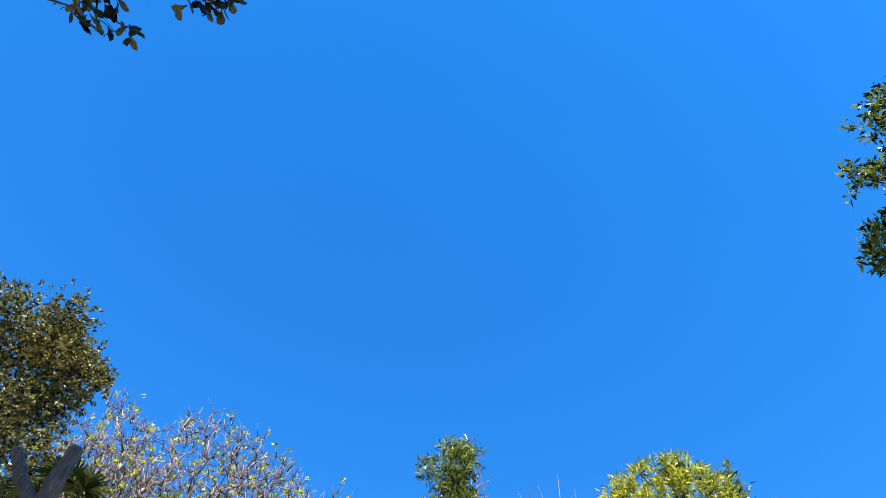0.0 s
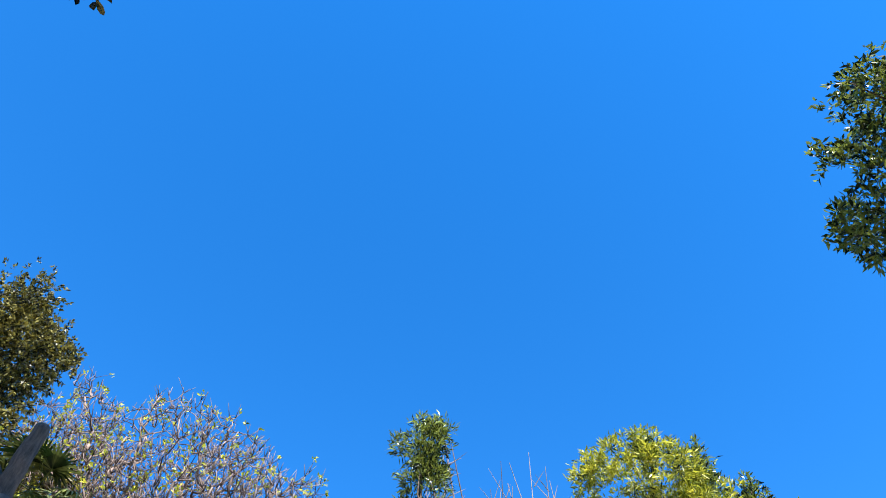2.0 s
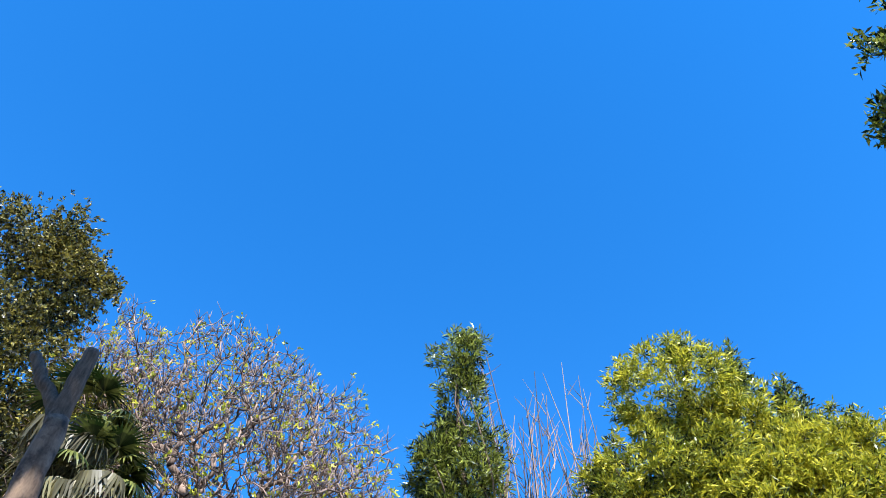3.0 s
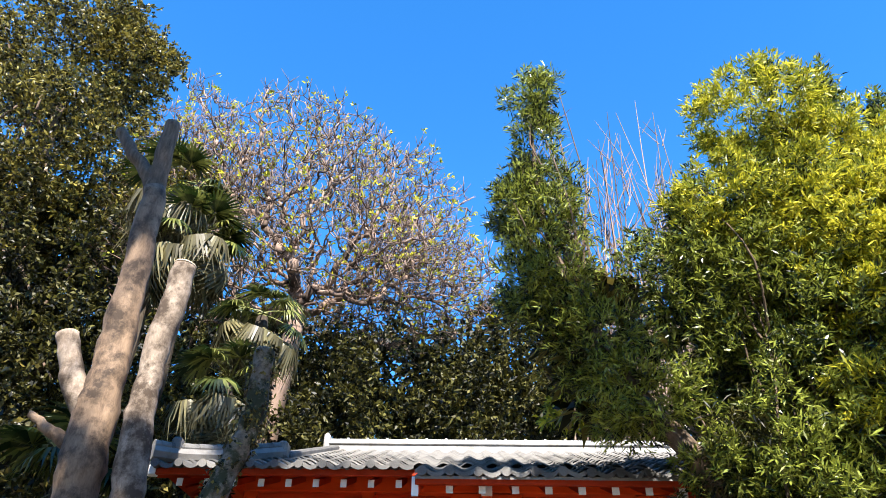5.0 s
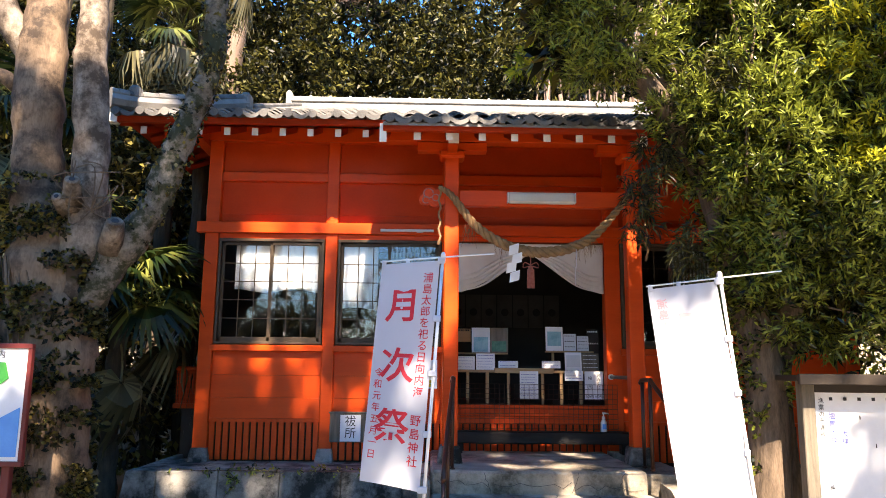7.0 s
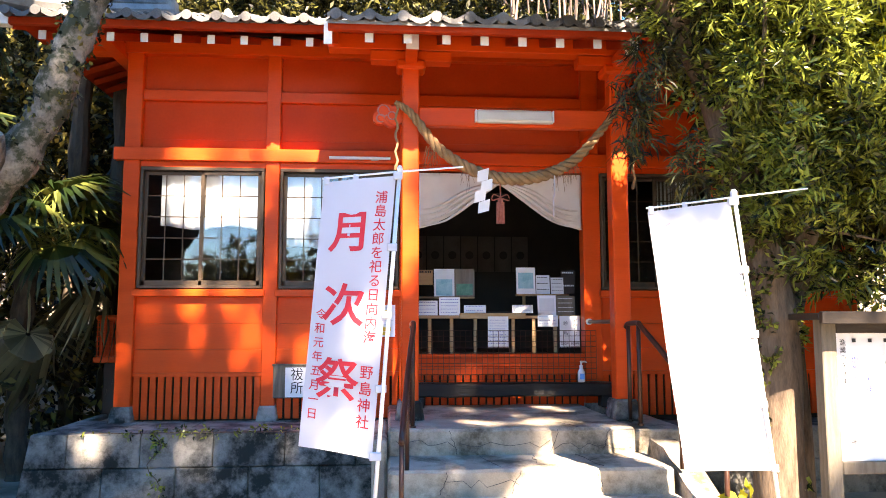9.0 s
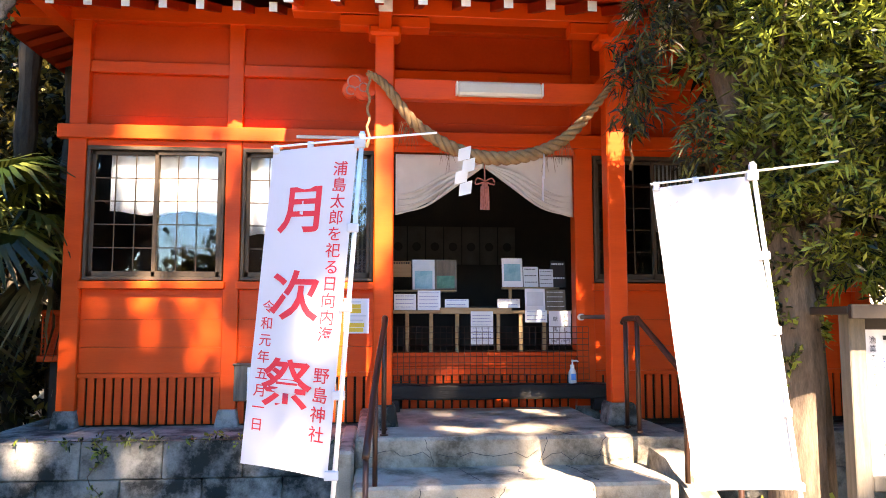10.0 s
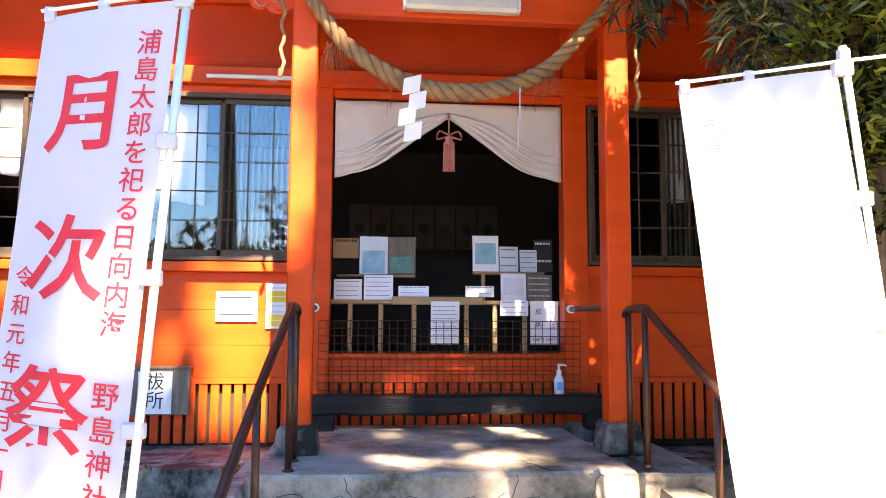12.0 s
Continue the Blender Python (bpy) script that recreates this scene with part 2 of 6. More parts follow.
def bend(pts, steps=4, jitter=0.0, rnd=None):
    """A smooth line through the points."""
    P = [Vector(p) for p in pts]
    out = []
    for i in range(len(P) - 1):
        a, b, c, d = P[max(i - 1, 0)], P[i], P[i + 1], P[min(i + 2, len(P) - 1)]
        for s in range(steps):
            t = s / steps
            v = 0.5 * (2 * b + (c - a) * t + (2 * a - 5 * b + 4 * c - d) * t * t + (3 * b - a - 3 * c + d) * t ** 3)
            if jitter and rnd:
                v += Vector((rnd.uniform(-1, 1), rnd.uniform(-1, 1), rnd.uniform(-1, 1))) * jitter
            out.append(v)
    out.append(P[-1])
    return out


def spread_radii(r, n):
    return [float(np.interp(i / (n - 1) * (len(r) - 1), range(len(r)), r)) for i in range(n)]


def lettering(name, text, size, place, mat, parent, line=1.0, align="CENTER", weight=0.0):
    """Writing as meshes, one a character of a column; place maps a letter's (u, v) metres to the world."""
    for row, piece in enumerate(text.split("\n")):
        cu = bpy.data.curves.new(name, "FONT")
        cu.body, cu.size, cu.align_x, cu.align_y = piece, size, align, "TOP"
        cu.resolution_u = 3
        cu.offset = size * weight
        tmp = new("tmp_text", cu)
        bpy.context.view_layer.update()
        me = bpy.data.meshes.new_from_object(tmp.evaluated_get(bpy.context.evaluated_depsgraph_get()))
        bpy.data.objects.remove(tmp)
        me.name = name
        me.materials.clear()
        for v in me.vertices:
            v.co = place(v.co.x, v.co.y - row * size * line)
        part(name, me, mat, parent)


def slab(points, thick):
    """A flat plate with thickness below its outline."""
    P = [Vector(p) for p in points]
    n = (P[1] - P[0]).cross(P[2] - P[0]).normalized() * thick
    bm = bmesh.new()
    a = [bm.verts.new(p) for p in P]
    b = [bm.verts.new(p - n) for p in P]
    bm.faces.new(a)
    bm.faces.new(b[::-1])
    for i in range(len(P)):
        j = (i + 1) % len(P)
        bm.faces.new((a[j], a[i], b[i], b[j]))
    return bm


# ---- foliage ----
def unit(a):
    return a / np.maximum(np.linalg.norm(a, axis=1, keepdims=True), 1e-6)


def leaves(name, pos, way, per, length, width, spread, rng, droop=0.15, profile=((0.5, 0.5),)):
    """Leaves in whorls round shoots: folded blades, whose profile gives half widths along the length."""
    n = len(pos) * per
    base = np.repeat(pos, per, axis=0) + rng.normal(0, length * 0.22, (n, 3))
    d = unit(np.repeat(way, per, axis=0) + rng.normal(0, spread, (n, 3)))
    side = unit(np.cross(d, rng.normal(0, 1, (n, 3))))
    up = np.cross(side, d)
    L = (length * rng.uniform(0.6, 1.2, (n, 1)))
    W = (width * rng.uniform(0.7, 1.2, (n, 1)))
    tip = base + d * L
    tip[:, 2:] -= L * droop
    right, left = [], []
    for u, half in profile:
        c = base + (tip - base if u != 0.5 else d * L) * u + up * W * 0.25
        right.append(c + side * W * half)
        left.append(c - side * W * half)
    k = 2 + 2 * len(profile)
    v = np.stack([base, *right, tip, *left[::-1]], axis=1).reshape(-1, 3)
    me = bpy.data.meshes.new(name)
    me.vertices.add(k * n)
    me.vertices.foreach_set("co", v.astype(np.float32).ravel())
    me.loops.add(k * n)
    me.loops.foreach_set("vertex_index", np.arange(k * n, dtype=np.int32))
    me.polygons.add(n)
    me.polygons.foreach_set("loop_start", np.arange(0, k * n, k, dtype=np.int32))
    me.update(calc_edges=True)
    me.validate()
    return me


def shoots(blobs, count, rng, clumps=40, size=0.22, keep=None, rise=0.35):
    """Shoots in clumps over ellipsoids (x, y, z, rx, ry, rz): an uneven crown with gaps."""
    vol = np.array([b[3] * b[4] * b[5] for b in blobs]) ** 0.67
    P, D = [], []
    for b, w in zip(blobs, vol / vol.sum()):
        c, r = np.array(b[:3]), np.array(b[3:])
        k = max(4, int(clumps * w * len(blobs)))
        dirs = unit(rng.normal(0, 1, (k, 3)))
        cen = dirs * rng.uniform(0.45, 1.0, (k, 1)) ** 0.6
        n = int(count * w)
        pick = rng.integers(0, k, n)
        p = cen[pick] + rng.normal(0, size, (n, 3))
        P.append(c + p * r)
        D.append(unit(unit(p) * 0.8 + rng.normal(0, 0.5, (n, 3)) + np.array([0, 0, rise])))
    P, D = np.concatenate(P), np.concatenate(D)
    if keep is not None:
        ok = keep(P)
        P, D = P[ok], D[ok]
    return P, D


def limbs_to(base, targets, r0, rng, r1=0.015):
    """Crooked limbs from a trunk to points in the crown."""
    out = []
    for t in targets:
        b, t = Vector(base), Vector(t)
        m1 = b.lerp(t, 0.35) + Vector(rng.normal(0, 0.12, 3)) * (t - b).length * 0.5
        m2 = b.lerp(t, 0.7) + Vector(rng.normal(0, 0.1, 3)) * (t - b).length * 0.5
        line = bend([b, m1, m2, t], 4)
        out.append((line, spread_radii([r0, r0 * 0.6, r1], len(line))))
    return out


# ---- ground and hill ----
rng = np.random.default_rng(7)
rnd = random.Random(7)


def ground_height(x, y):
    slope = max(0.0, y - 13.0) * 0.62 + max(0.0, -x - 6.5) * 0.25 * (1 if y > 4 else 0)
    return min(slope, 11.0) + (0.02 * noise.noise(Vector((x * 0.6, y * 0.6, 0))) if slope == 0 else 0.5 * noise.noise(Vector((x * 0.3, y * 0.3, 0))))


xs = sorted({-400.0, -150.0, -60.0, 60.0, 150.0, 400.0} | {i * 1.0 for i in range(-30, 31)})
ys = sorted({-400.0, -150.0, -50.0, 60.0, 150.0, 400.0} | {i * 1.0 for i in range(-20, 41)})
gv = [(x, y, ground_height(x, y) - 0.01) for y in ys for x in xs]
gf = [(j * len(xs) + i, j * len(xs) + i + 1, (j + 1) * len(xs) + i + 1, (j + 1) * len(xs) + i) for j in range(len(ys) - 1) for i in range(len(xs) - 1)]
solo("ground", mesh_of("ground", gv, gf), SOIL, "dry grey dirt ground rising to a wooded hill", "ground", kind="structure", smooth=True)

# ---- plinth, porch floor and steps ----
FLOOR, PLINTH = 0.72, 0.58
plinth = thing("plinth", (-1.8, 8.8, 0), "stained old concrete block plinth under the shrine hall", "plinth", kind="structure")
part("plinth_core", box(-3.3, 5.0, 8.48, 13.2, -0.2, PLINTH - 0.05, 0.02), CONCRETE, plinth)


def block(x0, x1, z0, z1, y0, lean):
    bm = box(x0 + 0.003, x1 - 0.003, y0, y0 + 0.2, z0 + 0.003, z1 - 0.003, 0.008)
    for v in bm.verts:
        v.co.y += lean * (v.co.z - PLINTH)
        if x0 < -3.2 and v.co.x < x0 + 0.1:
            v.co.x += 0.14 * (v.co.z - PLINTH)
    return bm


for z0, z1, off in ((-0.1, 0.29, 0.0), (0.29, 0.58, 0.31)):
    for side in ((-3.38, -0.31), (1.95, 5.1)):
        x = side[0]
        first = True
        while x < side[1] - 0.05:
            x2 = min(side[1], x + (0.62 - (off if first and off else 0)))
            part("concrete_block", block(x, x2, z0, z1, 8.36, 0.08), CONCRETE, plinth)
            x, first = x2, False
for i in range(5):
    part("paving_slab", box(-3.3 + i * 0.6, -2.71 + i * 0.6, 8.57, 9.25, PLINTH - 0.04, PLINTH + 0.001, 0.006), CONCRETE, plinth)
part("side_cap", box(-3.36, -3.28, 8.5, 13.2, -0.1, PLINTH - 0.005, 0.01), CONCRETE, plinth)

steps = thing("stone_steps", (0.7, 6.8, 0), "worn cracked concrete steps up to the shrine porch", "steps", kind="structure")


def worn(bm, amount):
    bmesh.ops.subdivide_edges(bm, edges=[e for e in bm.edges if e.calc_length() > 0.25], cuts=9, use_grid_fill=True)
    for v in bm.verts:
        v.co += Vector((0, 1, 1)) * amount * noise.noise(v.co * 6.0)
    return bm


part("porch_slab", worn(box(-0.31, 1.64, 7.44, 9.14, -0.05, FLOOR, 0.022), 0.008), STEP_CONCRETE, steps)
for i, (y0, top) in enumerate(((6.86, 0.52), (6.46, 0.34), (6.06, 0.17))):
    part("step", worn(box(-0.31, 1.72 + 0.02 * i, y0, 7.5, -0.05, top, 0.02), 0.008), STEP_CONCRETE, steps)
cheek = bmesh.new()
profile = [(7.5, -0.05), (7.5, 0.62), (7.2, 0.6), (6.2, 0.12), (6.2, -0.05)]
lo = [cheek.verts.new((1.77, y, z)) for y, z in profile]
hi = [cheek.verts.new((1.97, y, z)) for y, z in profile]
cheek.faces.new(lo)
cheek.faces.new(hi[::-1])
for i in range(5):
    cheek.faces.new((lo[i], hi[i], hi[(i + 1) % 5], lo[(i + 1) % 5]))
bmesh.ops.recalc_face_normals(cheek, faces=cheek.faces[:])
part("cheek_wall", cheek, STEP_CONCRETE, steps)
part("side_slab", worn(box(1.645, 2.1, 7.5, 8.5, -0.05, FLOOR - 0.03, 0.015), 0.006), STEP_CONCRETE, steps)
part("left_cheek", box(-0.43, -0.315, 7.3, 8.5, -0.05, 0.66, 0.02), STEP_CONCRETE, steps)
# cracks in the risers, as thin dark seams
seam = []
crack_rnd = random.Random(5)
for x0, dx, y, z0, z1 in ((0.95, 0.07, 7.434, 0.535, 0.715), (0.22, -0.05, 7.434, 0.53, 0.71), (0.55, 0.06, 6.854, 0.355, 0.51), (1.38, 0.05, 7.434, 0.56, 0.71), (1.2, -0.05, 6.854, 0.36, 0.515), (0.05, 0.05, 6.854, 0.36, 0.51), (0.95, 0.05, 6.454, 0.18, 0.33)):
    seam.append(([(x0 + dx * k / 6 + crack_rnd.uniform(-0.012, 0.012), y - 0.002, z0 + (z1 - z0) * k / 6) for k in range(7)], 0.002))
for x0, x1, y, z in ((0.25, 0.95, 7.434, 0.60), (0.98, 1.6, 7.434, 0.585), (-0.25, 0.2, 7.434, 0.61), (0.1, 0.6, 6.854, 0.43)):
    seam.append(([(x0 + (x1 - x0) * k / 9, y - 0.003, z + crack_rnd.uniform(-0.03, 0.03)) for k in range(10)], 0.0018))
for x0, x1, z, y0, y1 in ((0.38, 0.52, 0.522, 7.40, 6.9), (0.8, 0.78, 0.522, 7.40, 7.1), (1.15, 1.22, 0.522, 7.42, 6.95), (0.5, 0.62, 0.342, 6.84, 6.5), (1.05, 1.2, 0.722, 7.9, 7.46)):
    seam.append(([(x0 + (x1 - x0) * k / 6 + crack_rnd.uniform(-0.015, 0.015), y0 + (y1 - y0) * k / 6, z) for k in range(7)], 0.002))
part("crack", tubes("crack", seam, 4), BLACK_INK, steps)

# ---- shrine hall ----
hall = thing("shrine_hall", (0.84, 9.2, PLINTH), "vermilion-painted wooden shrine hall with a grey tiled roof", "shrine")
X0, X1 = -2.96, 4.64
FY = 9.10
POSTS = [(-2.96, -2.80), (-1.56, -1.42), (-0.20, -0.02), (1.70, 1.88), (3.10, 3.24), (4.48, 4.64)]
for a, b in POSTS:
    part("wall_post", box(a, b, FY, FY + 0.16, PLINTH + 0.12, 4.45), ORANGE, hall)
for a, b in POSTS:
    bm = box(a - 0.035, b + 0.035, FY - 0.05, FY + 0.2, PLINTH - 0.01, PLINTH + 0.15, 0.015)
    for v in bm.verts:
        if v.co.z > PLINTH + 0.08:
            v.co.x = (a + b) / 2 + (v.co.x - (a + b) / 2) * 0.8
            v.co.y += 0.02 if v.co.y < FY else 0
    part("stone_pad", bm, CONCRETE, hall)
part("nageshi_beam", box(X0 - 0.09, X1 + 0.09, FY - 0.035, FY + 0.05, 3.16, 3.29), ORANGE, hall)
part("upper_beam", box(X0 + 0.16, X1, FY + 0.02, FY + 0.1, 3.79, 3.90), ORANGE, hall)
part("eave_beam", box(X0 - 0.55, X1 + 0.55, FY - 0.02, FY + 0.16, 4.27, 4.45), ORANGE, hall)
BAYS = [(-2.80, -1.56, "window"), (-1.42, -0.20, "window"), (-0.02, 1.70, "door"), (1.88, 3.10, "window"), (3.24, 4.48, "window")]
WZ0, WZ1 = 1.88, 3.10
for a, b, kind in BAYS:
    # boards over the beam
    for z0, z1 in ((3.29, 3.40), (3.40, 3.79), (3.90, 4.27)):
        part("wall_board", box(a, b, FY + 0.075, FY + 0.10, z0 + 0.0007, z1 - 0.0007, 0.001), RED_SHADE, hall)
    part("head_board", box(a, b, FY + 0.02, FY + 0.12, WZ1, 3.16, 0.004), ORANGE, hall)
    if kind == "window":
        part("sill_rail", box(a - 0.02, b + 0.02, FY - 0.03, FY + 0.12, 1.80, 1.87), ORANGE, hall)
        for z0, z1 in ((1.01, 1.05), (1.05, 1.28), (1.28, 1.53), (1.53, 1.80)):
            part("wall_board", box(a, b, FY + 0.05 - (0.02 if z1 == 1.05 else 0), FY + 0.09, z0 + 0.001, z1 - 0.001, 0.0015), ORANGE, hall)
    else:
        for z0, z1 in ((1.01, 1.10), (1.10, 1.19)):
            part("wall_board", box(a, b, FY + 0.05, FY + 0.09, z0 + 0.002, z1 - 0.001, 0.004), ORANGE, hall)
        part("door_sill", box(a, b, FY + 0.0, FY + 0.13, 1.19, 1.225), ORANGE, hall)
    n = int((b - a) / 0.077)
    gap = (b - a) / n
    slat = bpy.data.meshes.new("slat")
    bm = box(-0.029, 0.029, -0.01, 0.012, 0.60, 1.012, 0.003)
    bm.to_mesh(slat)
    bm.free()
    for i in range(n):
        part("slat", slat, ORANGE, hall, at=Matrix.Translation((a + (i + 0.5) * gap, FY + 0.05, 0)))
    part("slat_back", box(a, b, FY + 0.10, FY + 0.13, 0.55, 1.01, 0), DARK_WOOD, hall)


def window(a, b, z0, z1, bars):
    y0, y1 = FY + 0.0, FY + 0.09
    win = part("window", box(a, b, y0, y1, z1 - 0.035, z1, 0.004), FRAME_METAL, hall, "bronze aluminium sliding window with a grid of bars")
    for name, q in (("window_sill", (a, b, z0, z0 + 0.03)), ("window_jamb", (a, a + 0.03, z0 + 0.03, z1 - 0.035)), ("window_jamb", (b - 0.03, b, z0 + 0.03, z1 - 0.035))):
        part(name, box(q[0], q[1], y0, y1, q[2], q[3], 0.004), FRAME_METAL, win)
    mid = (a + b) / 2
    for s, (u0, u1, yy) in enumerate(((a + 0.03, mid + 0.02, FY + 0.05), (mid - 0.02, b - 0.03, FY + 0.02))):
        sash = bmesh.new()
        for q in ((u0, u1, z1 - 0.075, z1 - 0.04), (u0, u1, z0 + 0.03, z0 + 0.08), (u0, u0 + 0.035, z0 + 0.03, z1 - 0.04), (u1 - 0.035, u1, z0 + 0.03, z1 - 0.04)):
            box(q[0], q[1], yy, yy + 0.025, q[2], q[3], 0.003, sash)
        part("sash", sash, FRAME_METAL, win)
        g = part("pane", box(u0 + 0.035, u1 - 0.035, yy + 0.010, yy + 0.014, z0 + 0.08, z1 - 0.075, 0), glass, win)
        g.visible_shadow = False
        grid = bmesh.new()
        for k in range(1, 3):
            x = u0 + 0.035 + (u1 - u0 - 0.07) * k / 3
            box(x - 0.005, x + 0.005, yy + 0.004, yy + 0.009, z0 + 0.08, z1 - 0.075, 0, grid)
        for k in range(1, 5):
            z = z0 + 0.08 + (z1 - z0 - 0.155) * k / 5
            box(u0 + 0.035, u1 - 0.035, yy + 0.003, yy + 0.008, z - 0.005, z + 0.005, 0, grid)
        part("glazing_grid", grid, FRAME_METAL, win)
        if bars and s == 1:
            lat = bmesh.new()
            x = u0 + 0.05
            while x < u1 - 0.04:
                box(x, x + 0.016, yy + 0.10, yy + 0.115, z0 + 0.05, z1 - 0.05, 0, lat)
                x += 0.042
            part("inner_lattice", lat, OLD_WOOD, win)
    return win


window(-2.79, -1.57, WZ0, WZ1, False)
window(-1.41, -0.21, WZ0, WZ1, True)
window(1.89, 3.09, WZ0, WZ1, True)
window(3.25, 4.47, WZ0, WZ1, False)


def hanging(x0, x1, y, top, bottom, folds, depth):
    """A hanging cloth with soft folds; bottom may be a function of x."""
    nx, nz = 60, 12
    v, q = [], []
    for j in range(nz + 1):
        for i in range(nx + 1):
            x = x0 + (x1 - x0) * i / nx
            low = bottom(x) if callable(bottom) else bottom
            z = top + (low - top) * j / nz
            v.append((x, y + depth * sin(folds * i / nx * 2 * pi) * (0.3 + 0.7 * j / nz) + 0.006 * noise.noise(Vector((x * 5, z * 3, y))), z))
    for j in range(nz):
        for i in range(nx):
            p = j * (nx + 1) + i
            q.append((p, p + 1, p + nx + 2, p + nx + 1))
    me = mesh_of("cloth", v, q)
    return me


for a, b, low, grp in ((-2.62, -1.60, 2.50, 7), (-1.38, -0.95, 2.30, 3), (3.0, 2.55, 2.4, 3)):
    c = solo("window_curtain", hanging(min(a, b), max(a, b), FY + 0.14, 3.06, lambda x, l=low: l + 0.02 * sin(x * 9), grp, 0.022), CURTAIN, "short white cotton curtain hung inside a window", "curtain", "window curtains", smooth=True)
    sol = c.modifiers.new("thickness", "SOLIDIFY")
    sol.thickness = 0.003

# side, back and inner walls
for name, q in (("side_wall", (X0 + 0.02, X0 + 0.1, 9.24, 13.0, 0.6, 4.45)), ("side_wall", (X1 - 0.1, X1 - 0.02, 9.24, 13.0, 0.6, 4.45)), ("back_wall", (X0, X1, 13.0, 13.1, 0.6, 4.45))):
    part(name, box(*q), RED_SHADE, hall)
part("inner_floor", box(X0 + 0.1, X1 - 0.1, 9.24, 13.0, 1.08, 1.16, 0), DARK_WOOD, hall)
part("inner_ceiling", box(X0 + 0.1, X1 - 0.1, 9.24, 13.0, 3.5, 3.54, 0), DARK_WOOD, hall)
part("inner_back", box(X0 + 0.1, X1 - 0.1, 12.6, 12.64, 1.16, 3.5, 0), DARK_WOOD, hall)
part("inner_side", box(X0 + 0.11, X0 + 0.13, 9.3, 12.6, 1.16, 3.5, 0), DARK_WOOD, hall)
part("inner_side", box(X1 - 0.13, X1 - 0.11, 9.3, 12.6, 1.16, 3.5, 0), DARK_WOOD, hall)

# porch posts, lintel and bracket work
for a, b in ((-0.20, -0.05), (1.67, 1.82)):
    part("porch_post", box(a, b, 8.0, 8.15, FLOOR + 0.14, 3.80, 0.01), ORANGE, hall)
    bm = box(a - 0.05, b + 0.05, 7.95, 8.2, FLOOR - 0.02, FLOOR + 0.16, 0.02)
    for v in bm.verts:
        if v.co.z > FLOOR + 0.08:
            v.co.x = (a + b) / 2 + (v.co.x - (a + b) / 2) * 0.82
    part("stone_pad", bm, CONCRETE, hall)
    c = (a + b) / 2
    part("bracket_arm", box(c - 0.36, c + 0.36, 8.0, 8.15, 3.86, 3.95), ORANGE, hall)
    part("bearing_block", box(c - 0.13, c + 0.13, 7.96, 8.19, 3.78, 3.865, 0.02), ORANGE, hall)
    part("tie_beam", box(c - 0.06, c + 0.06, 8.15, 9.12, 3.42, 3.56), ORANGE, hall)
    nose = part("beam_nose", box(c - 0.05, c + 0.05, 7.62, 8.0, 3.82, 3.94), ORANGE, hall)
    part("white_tip", box(c - 0.052, c + 0.052, 7.60, 7.622, 3.818, 3.942, 0.002), WHITE_PAINT, hall)
part("porch_lintel", box(-0.05, 1.67, 8.03, 8.12, 3.28, 3.45, 0.008), ORANGE, hall)
part("porch_purlin", box(-0.86, 2.48, 8.0, 8.15, 3.96, 4.10), ORANGE, hall)
# carved cloud ends of the lintel
for sx, x in ((-1, -0.20), (1, 1.82)):
    lobes = []
    for dx, dz, r in ((0.06, 0.0, 0.085), (0.15, 0.035, 0.075), (0.20, -0.02, 0.06), (0.10, -0.03, 0.07)):
        bmx = bmesh.new()
        bmesh.ops.create_cone(bmx, cap_ends=True, segments=20, radius1=r, radius2=r, depth=0.07, matrix=Matrix.Translation((x + sx * dx, 8.075 + 0.004 * len(lobes), 3.37 + dz)) @ Matrix.Rotation(pi / 2, 4, "X"))
        tmp = bpy.data.meshes.new("tmp")
        bmx.to_mesh(tmp)
        bmx.free()
        lobes.append(tmp)
    bmx = bmesh.new()
    for t in lobes:
        bmx.from_mesh(t)
    carve = part("carved_beam_end", bmx, ORANGE, hall)
    ring = []
    for dx, dz, r in ((0.09, -0.005, 0.035), (0.165, 0.04, 0.05), (0.19, -0.03, 0.035)):
        ring.append(([(x + sx * dx + r * cos(w * 0.45), 8.033, 3.37 + dz + r * sin(w * 0.45)) for w in range(13)], 0.007))
    part("carved_line", tubes("carved_line", ring, 5), PINK, hall)

# rafters: slope 0.38, white-painted ends
SLOPE = 0.38


def roof_z(y):
    return 3.89 + SLOPE * (y - 7.2)


rafter_main = bpy.data.meshes.new("rafter")
bm = box(-0.032, 0.032, 8.4, 9.6, -0.055, 0.025, 0.004)
for v in bm.verts:
    v.co.z += SLOPE * (v.co.y - 8.4)
bm.to_mesh(rafter_main)
bm.free()
rafter_porch = bpy.data.meshes.new("rafter")
bm = box(-0.032, 0.032, 7.35, 9.2, -0.055, 0.025, 0.004)
for v in bm.verts:
    v.co.z += SLOPE * (v.co.y - 7.35)
bm.to_mesh(rafter_porch)
bm.free()
tip_mesh = bpy.data.meshes.new("rafter_tip")
bm = box(-0.034, 0.034, -0.006, 0.004, -0.057, 0.027, 0.002)
bm.to_mesh(tip_mesh)
bm.free()
x = -3.48
while x < 5.2:
    if not -0.70 < x < 2.35:
        r = part("rafter", rafter_main, EAVE_SHADE, hall, at=Matrix.Translation((x, 0, 4.175)))
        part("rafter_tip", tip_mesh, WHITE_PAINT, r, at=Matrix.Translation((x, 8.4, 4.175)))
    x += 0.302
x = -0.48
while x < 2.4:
    r = part("rafter", rafter_porch, EAVE_SHADE, hall, at=Matrix.Translation((x, 0, 3.82)))
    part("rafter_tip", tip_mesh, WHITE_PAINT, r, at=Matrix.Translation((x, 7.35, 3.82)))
    x += 0.309
